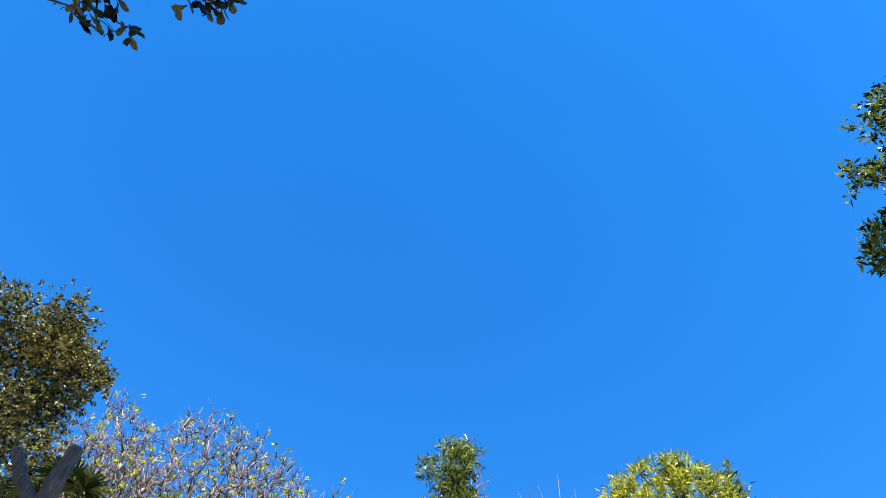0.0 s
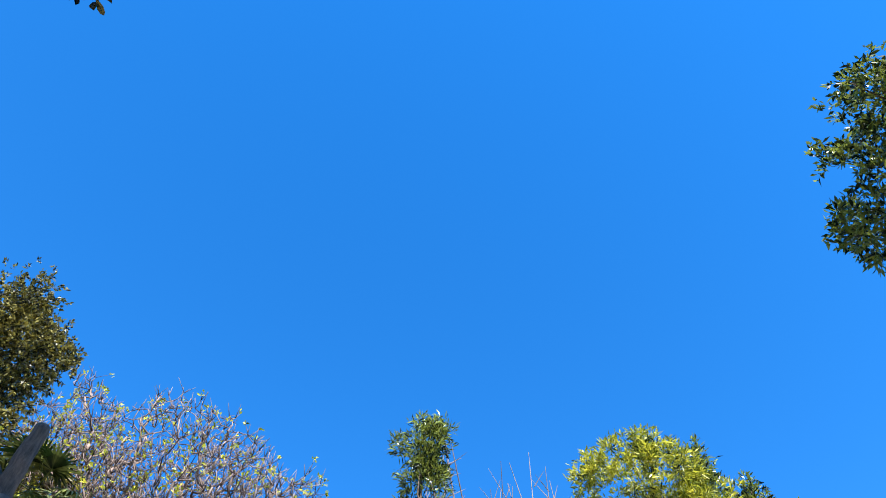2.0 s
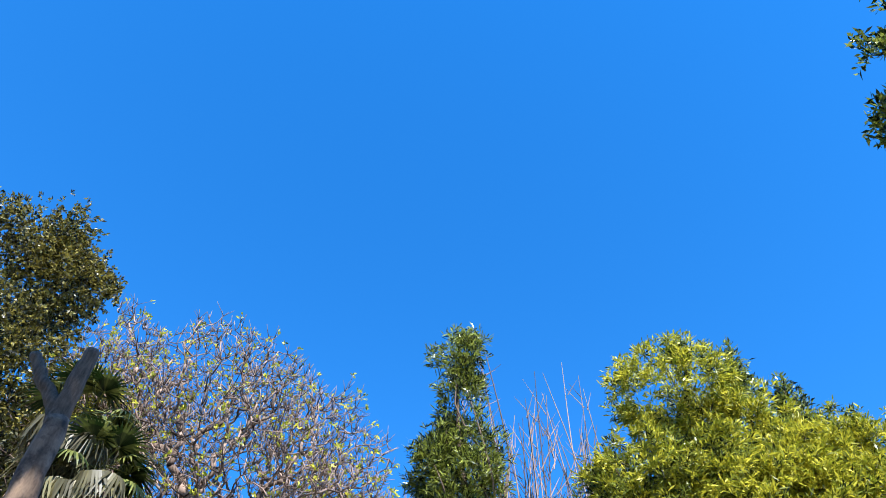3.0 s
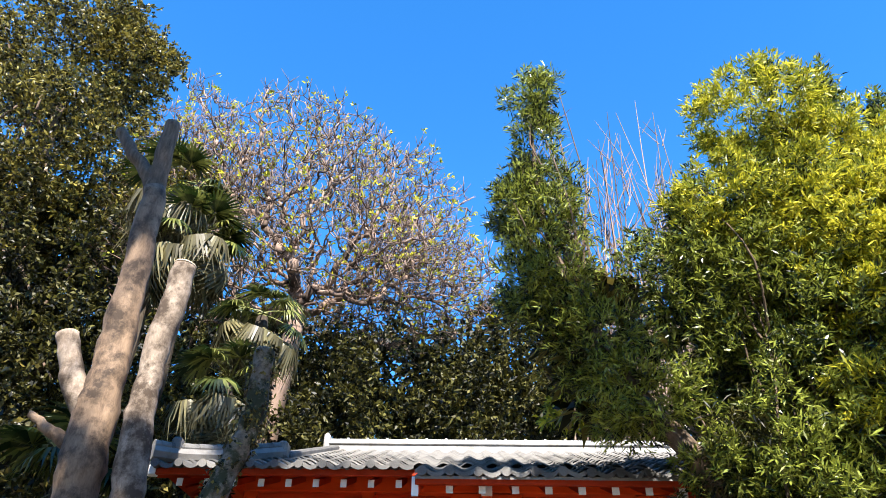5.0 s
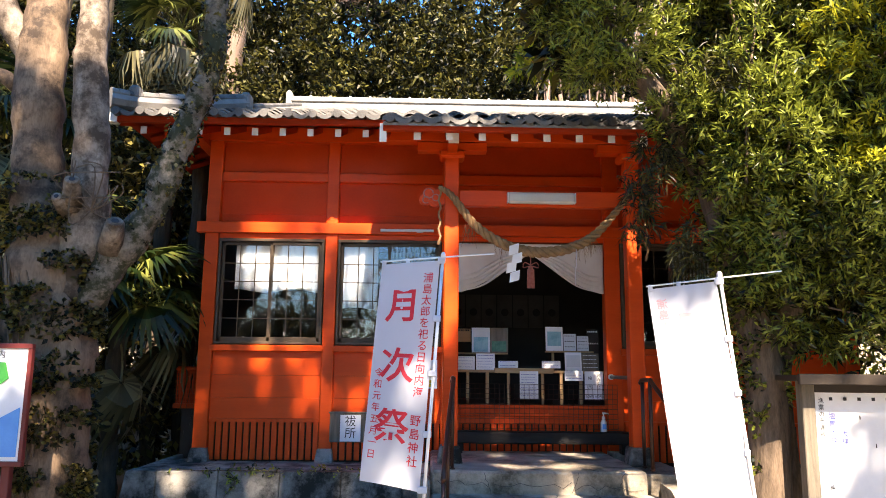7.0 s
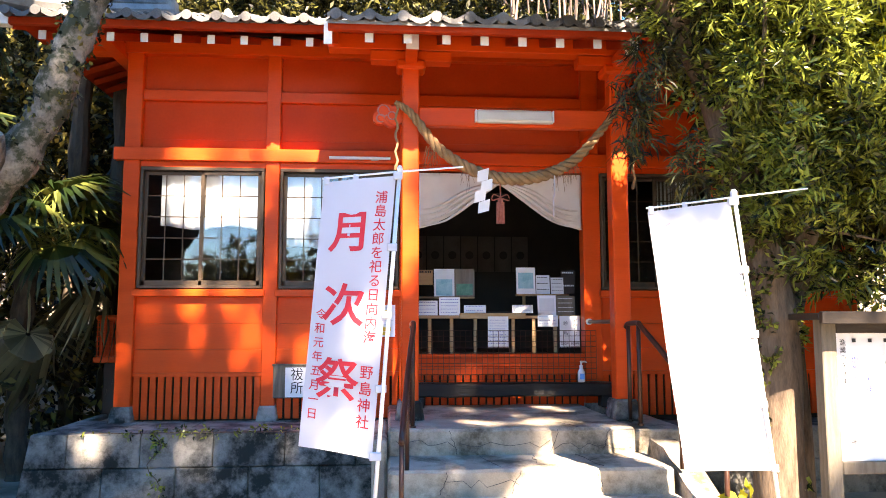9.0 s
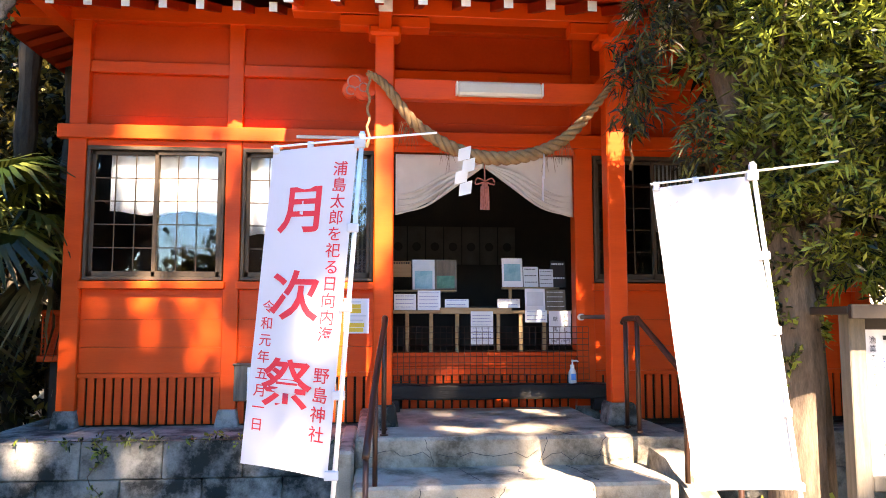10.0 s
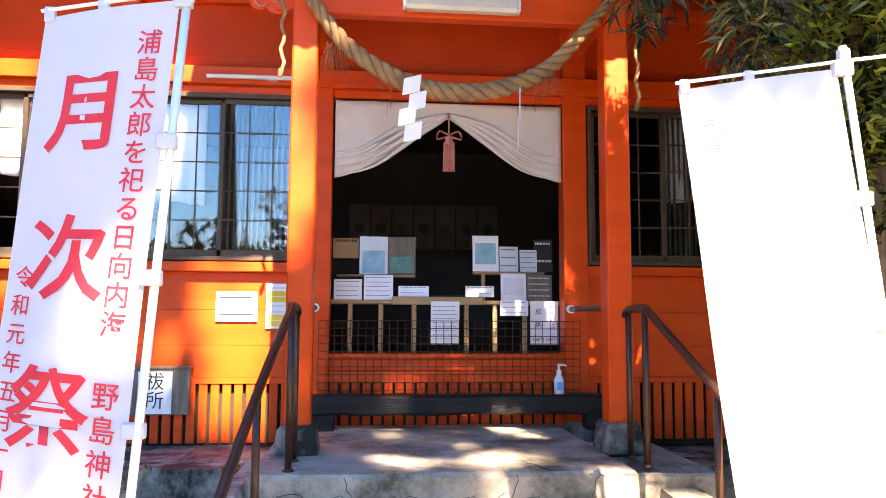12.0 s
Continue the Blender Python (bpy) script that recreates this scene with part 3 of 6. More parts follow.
# soffit boards and fascias
RX0, RX1, PX0, PX1 = -3.78, 5.46, -0.80, 2.50


def sloped(x0, x1, y0, y1, lift, thick):
    bm = box(x0, x1, y0, y1, -thick, 0, 0)
    for v in bm.verts:
        v.co.z += roof_z(v.co.y) + lift
    return bm


part("soffit", sloped(RX0, RX1, 8.30, 12.65, -0.045, 0.03), EAVE_SHADE, hall)
part("soffit", sloped(PX0, PX1, 7.27, 8.30, -0.045, 0.03), EAVE_SHADE, hall)
part("fascia", box(RX0, PX0, 8.27, 8.33, roof_z(8.3) - 0.10, roof_z(8.3) - 0.03), EAVE_SHADE, hall)
part("fascia", box(PX1, RX1, 8.27, 8.33, roof_z(8.3) - 0.10, roof_z(8.3) - 0.03), EAVE_SHADE, hall)
part("fascia", box(PX0, PX1, 7.25, 7.31, roof_z(7.28) - 0.10, roof_z(7.28) - 0.03), EAVE_SHADE, hall)
for x in (PX0, PX1):
    bm = box(x - 0.03, x + 0.03, 7.30, 8.6, -0.2, -0.04)
    for v in bm.verts:
        v.co.z += roof_z(v.co.y)
    part("bargeboard", bm, ORANGE, hall)
    part("white_tip", box(x - 0.033, x + 0.033, 7.285, 7.302, roof_z(7.3) - 0.21, roof_z(7.3) - 0.03, 0.002), WHITE_PAINT, hall)
# hipped side eave at the left: boards, radiating rafters, purlin
side = bmesh.new()
q = [(-3.80, 8.30, roof_z(8.3) + 0.06), (-3.80, 12.7, 4.42), (-2.62, 12.7, 4.9), (-2.62, 9.3, 4.86)]
vs = [side.verts.new(p) for p in q] + [side.verts.new((p[0], p[1], p[2] - 0.04)) for p in q]
for idx in ((0, 1, 2, 3), (7, 6, 5, 4), (0, 4, 5, 1), (1, 5, 6, 2), (2, 6, 7, 3), (3, 7, 4, 0)):
    side.faces.new([vs[i] for i in idx])
part("side_soffit", side, EAVE_SHADE, hall)
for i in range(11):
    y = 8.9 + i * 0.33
    part("rafter", tubes("rafter", [([(-3.72, y, 4.32), (-2.85, y + (0.0 if i > 2 else 0.25 - 0.08 * i), 4.62)], 0.042)], 4), EAVE_SHADE, hall)
part("hip_rafter", tubes("hip_rafter", [([(-3.74, 8.36, 4.26), (-2.9, 9.15, 4.5)], 0.07)], 4), EAVE_SHADE, hall)
part("side_purlin", box(-3.12, -2.98, 8.5, 12.9, 4.22, 4.36), ORANGE, hall)
part("corner_tip", box(-3.83, -3.72, 8.26, 8.36, 4.20, 4.31), WHITE_PAINT, hall)

# ---- roof tiles ----
roof = part("roof", sloped(RX0, RX1, 8.28, 12.65, -0.01, 0.03), TILE, hall, "grey clay pantile roof with a pale ridge")
part("porch_roof", sloped(PX0, PX1, 7.22, 8.28, -0.01, 0.03), TILE, roof)
TW, TL = 0.262, 0.235


def tile_data(front):
    """An S-shaped pantile with a thick lower edge; the eave tile ends in a round disc."""
    v, q = [], []
    n = 8
    for yy, lift in ((0.0, 0.038), (TL + 0.03, 0.002)):
        for under in (0, 1):
            for i in range(n + 1):
                s = i / n
                z = 0.030 * sin(2 * pi * s) if s < 0.5 else -0.024 * sin(pi * (s - 0.5) / 0.5)
                v.append(((s - 0.5) * TW * 1.02, yy, z + lift + 0.02 - under * (0.045 if front and yy == 0 else 0.018) + SLOPE * yy))
    m = n + 1
    for i in range(n):
        q += [(i, i + 1, 2 * m + i + 1, 2 * m + i), (m + i, i + m + 1, i + 1, i)]
    if front:
        k = len(v)
        cx, cz, r = -0.25 * TW, 0.045, 0.046
        for yy in (-0.02, 0.05):
            for w in range(12):
                v.append((cx + r * cos(w * pi / 6), yy, cz + r * sin(w * pi / 6)))
        for w in range(12):
            q.append((k + w, k + (w + 1) % 12, k + 12 + (w + 1) % 12, k + 12 + w))
        q.append([k + w for w in range(12)][::-1])
    return v, q


eave_tile, plain_tile = mesh_of("roof_tile", *tile_data(True)), mesh_of("roof_tile", *tile_data(False))
far_v, far_f = [], []
pv, pf = tile_data(False)
made = 0
for x0, x1, y0, y1 in ((PX0, PX1, 7.2, 8.2), (RX0, RX1, 8.2, 12.5)):
    rows = int((y1 - y0) / TL + 0.01)
    for j in range(rows):
        y = y0 + j * TL
        for i in range(int((x1 - x0) / TW)):
            x = x0 + (i + 0.5) * TW
            if x0 < -3 and y > 9.3 + 0.1 and x < -2.62 or (x0 < -3 and x < -3.78 + (y - 8.2) * 1.0 and y <= 9.4 and j > 0):
                continue
            if made < 300 and y < 10.0 and x < 4.2:
                front = j == 0 and not (y0 > 8 and PX0 < x < PX1)
                part("roof_tile", eave_tile if front else plain_tile, TILE, roof, at=pose(x, y, roof_z(y) - 0.01 + rnd.uniform(-0.004, 0.004), rnd.uniform(-1, 1), rnd.uniform(-1.2, 1.2), rnd.uniform(-0.8, 0.8)))
                made += 1
            else:
                k = len(far_v)
                far_v += [(a + x, b + y, c + roof_z(y) - 0.01) for a, b, c in pv]
                far_f += [[k + e for e in f] for f in pf]
rest = part("far_tiles", mesh_of("far_tiles", far_v, far_f), TILE, roof)
tagged(rest, kind="stuff")
# main ridge: stacked courses and round cap tiles
part("ridge_course", box(-2.70, 4.4, 12.53, 12.80, 5.90, 6.06, 0.01), RIDGE_TILE, roof)
part("ridge_course", box(-2.72, 4.42, 12.50, 12.83, 6.06, 6.10, 0.01), RIDGE_TILE, roof)
cap = tubes("ridge_cap", [([(0, 0, 0), (0.30, 0, 0), (0.302, 0, 0), (0.335, 0, 0)], [0.072, 0.072, 0.092, 0.092])], 12)
for i in range(21):
    part("ridge_cap", cap, RIDGE_TILE, roof, at=Matrix.Translation((-2.72 + i * 0.338, 12.665, 6.13)))
part("ridge_end_tile", box(-2.80, -2.70, 12.48, 12.85, 5.9, 6.26, 0.04), RIDGE_TILE, roof)
# gable verge and hip ridge at the left
bm = box(-2.72, -2.52, 9.4, 12.6, 0.02, 0.12, 0.02)
for v in bm.verts:
    v.co.z += roof_z(v.co.y)
part("verge_ridge", bm, TILE, roof)
hip = [(-3.80, 8.24, 4.44), (-3.55, 8.45, 4.47), (-3.1, 8.85, 4.60), (-2.62, 9.3, 4.80)]
part("hip_course", tubes("hip_course", [(bend(hip, 4), 0.085)], 8), TILE, roof)
line = bend(hip, 3)
for a, b in zip(line[:-1], line[1:]):
    part("hip_cap", tubes("hip_cap", [([a + Vector((0, 0, 0.08)), b + Vector((0, 0, 0.08))], [0.062, 0.055])], 10), TILE, roof)
part("hip_end_tile", box(-2.68, -2.56, 9.22, 9.42, 4.72, 4.94, 0.03), TILE, roof)
part("hip_end_tile", box(-3.66, -3.54, 8.34, 8.48, 4.50, 4.66, 0.03), TILE, roof)
part("hip_side_tiles", slab([(-3.82, 8.3, 4.40), (-2.62, 9.3, 4.90), (-2.62, 12.7, 5.0), (-3.82, 12.7, 4.46)], 0.03), TILE, roof)
for i in range(16):
    y = 9.4 + i * 0.205
    part("hip_tile_rib", tubes("hip_tile_rib", [([(-3.82, y, 4.43 + 0.004 * i), (-2.64, y, 4.94 + 0.004 * i)], 0.045)], 8), TILE, roof)
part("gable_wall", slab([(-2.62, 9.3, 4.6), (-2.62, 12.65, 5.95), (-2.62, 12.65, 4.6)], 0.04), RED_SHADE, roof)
part("back_roof", slab([(RX0, 12.65, 5.95), (RX1, 12.65, 5.95), (RX1, 16.0, 4.5), (RX0, 16.0, 4.5)], 0.04), TILE, roof)

# ---- porch things ----
lamp = thing("ceiling_lamp", (0.8, 8.0, 3.3), "cream plastic fluorescent lamp fixed to the porch lintel", "lamp")
bm = box(0.45, 1.145, 7.95, 8.035, 3.305, 3.425, 0.02)
for v in bm.verts:
    if v.co.z > 3.4:
        v.co.y += 0.02
part("cover", bm, LAMP_PLASTIC, lamp)
part("end_cap", box(0.444, 0.458, 7.957, 8.034, 3.312, 3.418, 0.004), PLASTIC, lamp)
part("end_cap", box(1.137, 1.151, 7.957, 8.034, 3.312, 3.418, 0.004), PLASTIC, lamp)
tube = thing("tube_lamp", (-0.65, 9.0, 3.2), "slim white tube lamp on the beam above a window", "lamp")
part("tube", tubes("tube", [([(-0.92, 9.04, 3.205), (-0.30, 9.04, 3.205)], 0.016)], 10), PLASTIC, tube)
part("bracket", box(-0.5, -0.42, 9.03, 9.07, 3.185, 3.215), PLASTIC, tube)

# straw rope: three twisted strands, thick in the middle, hung between the posts
rope = thing("sacred_rope", (0.75, 8.0, 2.8), "twisted straw rope hanging in a curve between the porch posts", "rope")
sag = bend([(-0.26, 7.95, 3.46), (-0.12, 7.92, 3.35), (0.12, 7.93, 3.05), (0.42, 7.93, 2.86), (0.72, 7.93, 2.79), (1.05, 7.93, 2.83), (1.32, 7.93, 2.97), (1.55, 7.93, 3.22), (1.72, 7.95, 3.44)], 14)
for s in range(3):
    pts, rad = [], []
    for i, p in enumerate(sag):
        u = i / (len(sag) - 1)
        thick = 0.012 + 0.021 * sin(pi * u) ** 0.8
        d = (sag[min(i + 1, len(sag) - 1)] - sag[max(i - 1, 0)]).normalized()
        a = d.cross(Vector((0, 1, 0))).normalized()
        b = d.cross(a)
        w = u * 2 * pi * 12 + s * 2 * pi / 3
        pts.append(p + (a * cos(w) + b * sin(w)) * thick * 0.95)
        rad.append(thick * 0.84)
    part("strand", tubes("strand", [(pts, rad)], 10), ROPE, rope, smooth=True)
straw = []
for c, n in (((0.06, 7.93, 3.03), 26), ((0.35, 7.93, 2.86), 10), ((1.30, 7.93, 2.92), 22), ((1.18, 7.93, 2.86), 12)):
    for i in range(n):
        a = Vector(c) + Vector((rnd.uniform(-0.05, 0.05), rnd.uniform(-0.04, 0.02), rnd.uniform(-0.02, 0.04)))
        straw.append(([a, a + Vector((rnd.uniform(-0.05, 0.05), rnd.uniform(-0.04, 0.02), -rnd.uniform(0.06, 0.2)))], [0.0022, 0.001]))
tagged(part("loose_straw", tubes("loose_straw", straw, 3), ROPE, rope), kind="stuff")
for x, zs in ((-0.25, (3.44, 2.86)), (1.86, (3.40, 2.72))):
    pts = [(x + 0.012 * sin(k * 1.7), 7.96, zs[0] + (zs[1] - zs[0]) * k / 14) for k in range(15)]
    part("tail_cord", tubes("tail_cord", [(pts, 0.011), (pts[-2:], [0.02, 0.012])], 7), ROPE, rope)


def shide(x, z, turn, w=0.10, h=0.098):
    v, q = [], []
    for i in range(4):
        ox, oz = (i % 2) * 0.045 - i * 0.012, -i * h * 0.92
        k = len(v)
        v += [(ox - w / 2, 0.004 * i, oz), (ox + w / 2, 0.004 * i + 0.02, oz + 0.035), (ox + w / 2 - 0.01, 0.004 * i + 0.02, oz - h + 0.03), (ox - w / 2 - 0.01, 0.004 * i, oz - h)]
        q.append((k, k + 1, k + 2, k + 3))
    ob = solo("paper_streamer", mesh_of("paper_streamer", v, q), PAPER, "zigzag folded white paper streamer hung from the rope", "paper streamer", "paper streamers", at=pose(x, 7.86, z, 0, 0, turn))
    ob.modifiers.new("thickness", "SOLIDIFY").thickness = 0.001


shide(0.50, 2.84, 0)
shide(1.13, 2.80, 72)

noren = solo("door_curtain", hanging(-0.005, 1.69, FY + 0.03, 3.08, lambda x: 2.50 + (0.47 * (1 - abs(x - 0.83) / 0.84) ** 1.35 if abs(x - 0.83) < 0.84 else 0), 5, 0.012), CLOTH, "cream cloth door curtain gathered up in the middle", "curtain", smooth=True)
noren.modifiers.new("thickness", "SOLIDIFY").thickness = 0.006
folds = []
for s in (-1, 1):
    for k in range(4):
        folds.append((bend([(0.83, FY + 0.0, 2.99), (0.83 + s * (0.22 + 0.03 * k), FY + 0.005, 2.83 + 0.025 * k), (0.83 + s * (0.55 + 0.03 * k), FY + 0.01, 2.59 + 0.045 * k), (0.83 + s * 0.83, FY + 0.015, 2.515 + 0.06 * k)], 6), spread_radii([0.012, 0.022, 0.012, 0.003], 19)))
part("fold", tubes("fold", folds, 7), CLOTH, noren, smooth=True)
tassel = thing("tassel", (0.83, 9.06, 2.7), "faded pink cord tassel tied in a bow on the door curtain", "tassel")
part("cord", tubes("cord", [([(0.83, 9.06, 2.99), (0.83, 9.05, 2.83)], 0.007), (bend([(0.83, 9.05, 2.82), (0.76, 9.05, 2.85), (0.745, 9.05, 2.79), (0.83, 9.05, 2.81), (0.92, 9.05, 2.79), (0.90, 9.05, 2.85), (0.83, 9.05, 2.82)], 4), 0.007)], 6), PINK, tassel)
part("fringe", tubes("fringe", [([(0.83 + dx, 9.05, 2.77), (0.83 + dx * 1.2, 9.05, 2.55)], 0.011) for dx in (-0.03, -0.015, 0, 0.015, 0.03)] + [([(0.83, 9.05, 2.80), (0.83, 9.05, 2.75)], 0.03)], 6), PINK, tassel)

bench = thing("black_beam", (0.9, 8.9, FLOOR), "charred black timber beam on short blocks before the doorway", "beam")
part("beam", worn(box(-0.14, 1.95, 8.83, 8.98, 0.82, 0.955, 0.015), 0.012), BLACK_WOOD, bench)
for x in (-0.1, 1.78):
    part("foot_block", box(x, x + 0.14, 8.84, 8.97, FLOOR - 0.005, 0.83, 0.008), BLACK_WOOD, bench)
bottle = thing("pump_bottle", (1.60, 8.9, 0.955), "clear plastic pump bottle standing on the black beam", "bottle")
CLEAR = material("cloudy_plastic", (0.62, 0.66, 0.68), (0.74, 0.77, 0.78), 0.15, 10, 0.0)
part("body", tubes("body", [([(1.60, 8.9, 0.953 + z) for z in (0, 0.01, 0.10, 0.125, 0.14)], [0.034, 0.037, 0.036, 0.024, 0.016])], 14), CLEAR, bottle, smooth=True)
part("pump", tubes("pump", [([(1.60, 8.9, 1.09), (1.60, 8.9, 1.12), (1.60, 8.9, 1.121), (1.60, 8.9, 1.15)], [0.018, 0.018, 0.007, 0.007]), ([(1.59, 8.9, 1.155), (1.645, 8.9, 1.155), (1.655, 8.9, 1.145)], [0.011, 0.007, 0.006])], 10), PLASTIC, bottle)
part("bottle_label", box(1.578, 1.622, 8.861, 8.864, 0.985, 1.04, 0), SEA_INK, bottle)

mesh_panel = thing("wire_panel", (0.85, 9.05, 0.96), "rusty wire grid panel fixed across the doorway", "wire grid")
px0, px1, pz0, pz1 = -0.09, 1.80, 0.97, 1.46
wires = [([(px0 + (px1 - px0) * i / 34, 9.055, pz0), (px0 + (px1 - px0) * i / 34, 9.055, pz1)], 0.0028) for i in range(35)]
wires += [([(px0, 9.059, pz0 + (pz1 - pz0) * i / 9), (px1, 9.059, pz0 + (pz1 - pz0) * i / 9)], 0.0028) for i in range(10)]
part("wire_grid", tubes("wire_grid", wires, 4), WIRE, mesh_panel)

# shelf table inside the doorway
table = thing("offering_shelf", (0.8, 9.5, 1.16), "pale wooden shelf table standing inside the doorway", "shelf")
part("top", box(-0.05, 1.75, 9.32, 9.62, 1.585, 1.615), PALE_WOOD, table)
part("front_board", box(0.43, 1.12, 9.29, 9.33, 1.58, 1.64), PALE_WOOD, table)
for x in (0.12, 0.35, 0.60, 1.00, 1.22, 1.45):
    part("leg", box(x - 0.018, x + 0.018, 9.34, 9.37, 1.16, 1.588), PALE_WOOD, table)
part("riser_shelf", box(0.0, 0.62, 9.56, 9.66, 1.80, 1.82), PALE_WOOD, table)
part("riser_shelf", box(1.08, 1.66, 9.56, 9.66, 1.83, 1.85), PALE_WOOD, table)
part("riser_post", box(0.30, 0.33, 9.58, 9.62, 1.61, 1.81), PALE_WOOD, table)
part("riser_post", box(1.15, 1.18, 9.58, 9.62, 1.61, 1.84), PALE_WOOD, table)
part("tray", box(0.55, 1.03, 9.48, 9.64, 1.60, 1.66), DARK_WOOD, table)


def card(name, x, y, z, w, h, mat, label, tilt=-6.0, rows=0, ink=BLACK_INK, art=None):
    """A stiff sheet leaning back, with bars for its unreadable writing."""
    m = pose(x, y, z, tilt, 0, 0)
    bm = box(-w / 2, w / 2, 0, 0.003, 0, h, 0)
    me = bpy.data.meshes.new(name)
    bm.to_mesh(me)
    bm.free()
    ob = solo(name, me, mat, label, "notice", "notices in the doorway", at=m)
    HOME[ob] = Vector()
    if rows:
        bars = bmesh.new()
        r = random.Random(int(x * 100 + z * 37))
        for i in range(rows):
            zz = h * (0.88 - 0.8 * i / max(1, rows - 0.5))
            u = -w * 0.42
            while u < w * 0.36:
                l = r.uniform(0.006, 0.02)
                box(u, min(u + l, w * 0.43), -0.0016, -0.0006, zz - h * 0.065 / rows, zz + h * 0.065 / rows, 0, bars)
                u += l + 0.006
        tagged(part("print", bars, ink, ob), kind="stuff")
    if art:
        bars = bmesh.new()
        box(-w * 0.40, w * 0.40, -0.0016, -0.0006, h * art[1], h * art[2], 0, bars)
        part("picture", bars, art[0], ob)
    return ob


card("price_card", 0.10, 9.36, 1.617, 0.21, 0.155, PAPER, "small white price card with blue print", rows=4, ink=BLUE_INK)
card("price_card", 0.33, 9.35, 1.617, 0.22, 0.19, PAPER, "white price card with blue print on the shelf", rows=5, ink=BLUE_INK)
card("price_card", 0.595, 9.33, 1.642, 0.23, 0.08, PAPER, "low white paper label with blue print on the shelf edge", rows=2, ink=BLUE_INK)
card("price_card", 1.10, 9.33, 1.642, 0.22, 0.085, PAPER, "low white paper label with blue print", rows=2, ink=BLUE_INK)
card("price_card", 0.83, 9.275, 1.285, 0.215, 0.32, PAPER, "white notice sheet hanging from the shelf edge", 0, rows=9, ink=BLUE_INK)
card("price_card", 1.355, 9.275, 1.50, 0.215, 0.115, PAPER, "white paper sheet hanging from the shelf", 0, rows=3, ink=BLUE_INK)
omi = card("price_card", 1.585, 9.27, 1.285, 0.215, 0.325, PAPER, "white handwritten price sheet for fortunes and plaques", 0)
flat = lambda cx, top: (lambda u, v: Vector((cx + u, 9.2665, top + v)))
HOME[omi] = Vector((1.585, 9.27, 1.285))
lettering("lettering", "お\nみ\nく\nじ", 0.048, flat(1.64, 1.585), BLACK_INK, omi, 0.95)
lettering("lettering", "絵\n馬", 0.05, flat(1.54, 1.555), BLACK_INK, omi, 2.0)
lettering("lettering", "500円 100円", 0.036, flat(1.585, 1.34), BLACK_INK, omi)
card("framed_print", 0.07, 9.62, 1.95, 0.2, 0.16, PALE_WOOD, "brown framed card with dark brush writing on the riser", rows=1, ink=DARK_WOOD)
card("clear_folder", 0.29, 9.55, 1.822, 0.22, 0.30, CLEAR, "glossy clear folder with a pale teal sea picture", art=(TEAL_INK, 0.03, 0.62))
card("clear_folder", 0.51, 9.55, 1.822, 0.22, 0.30, OLD_WOOD, "brown and green printed clear folder on the riser", art=(DEEP_GREEN, 0.04, 0.46))
card("clear_folder", 1.18, 9.55, 1.852, 0.21, 0.29, PAPER, "pale glossy clear folder with a picture", art=(TEAL_INK, 0.2, 0.8))
card("clear_folder", 1.37, 9.56, 1.852, 0.15, 0.205, CLEAR, "small grey clear folder on the riser", rows=3)
card("clear_folder", 1.53, 9.57, 1.852, 0.14, 0.18, CLEAR, "small grey printed sheet on the riser", rows=4)
card("framed_print", 1.66, 9.60, 1.852, 0.15, 0.27, DARK_WOOD, "dim framed photograph leaning on the riser", rows=2, ink=CLEAR)
card("framed_print", 1.38, 9.42, 1.617, 0.2, 0.215, PAPER, "white framed print standing on the shelf", art=(CLEAR, 0.2, 0.85))
card("framed_print", 1.585, 9.42, 1.617, 0.2, 0.205, OLD_WOOD, "grey-green printed card with prices on the shelf", rows=4, ink=PAPER)
for i in range(7):
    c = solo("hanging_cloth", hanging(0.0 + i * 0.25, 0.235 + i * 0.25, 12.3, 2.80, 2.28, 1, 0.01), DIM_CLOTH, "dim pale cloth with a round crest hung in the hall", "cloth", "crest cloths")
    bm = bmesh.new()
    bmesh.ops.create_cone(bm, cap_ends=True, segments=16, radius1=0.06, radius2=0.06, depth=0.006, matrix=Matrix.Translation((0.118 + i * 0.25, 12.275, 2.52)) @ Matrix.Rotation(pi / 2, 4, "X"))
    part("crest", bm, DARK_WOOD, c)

# handrails
def handrail(lean, x, label):
    rail = thing("handrail", (x, 7.6, FLOOR), label, "handrail", "handrails beside the steps")
    top = [(x, 7.86, 1.50), (x, 7.80, 1.53), (x, 7.55, 1.535), (x + 0.004 * lean, 7.46, 1.50), (x + lean * 0.5, 6.95, 1.20), (x + lean, 6.30, 0.80)]
    part("rail", tubes("rail", [(bend(top, 5), 0.021)], 12), RAIL_METAL, rail, smooth=True)
    part("post", tubes("post", [([(x, 7.80, FLOOR - 0.01), (x, 7.80, 1.52)], 0.017)], 10), RAIL_METAL, rail, smooth=True)
    part("post", tubes("post", [([(x + 0.004 * lean, 7.55, FLOOR - 0.01), (x + 0.004 * lean, 7.55, 1.53)], 0.017)], 10), RAIL_METAL, rail, smooth=True)
    part("post", tubes("post", [([(x + lean * 0.55, 6.9, 0.50), (x + lean * 0.55, 6.9, 1.165)], 0.017)], 10), RAIL_METAL, rail, smooth=True)
    part("post", tubes("post", [([(x + lean, 6.33, 0.1), (x + lean, 6.33, 0.81)], 0.017)], 10), RAIL_METAL, rail, smooth=True)
    for y, z in ((7.80, FLOOR), (7.55, FLOOR)):
        part("collar", tubes("collar", [([(x, y, z - 0.002), (x, y, z + 0.012)], 0.028)], 10), RAIL_METAL, rail)


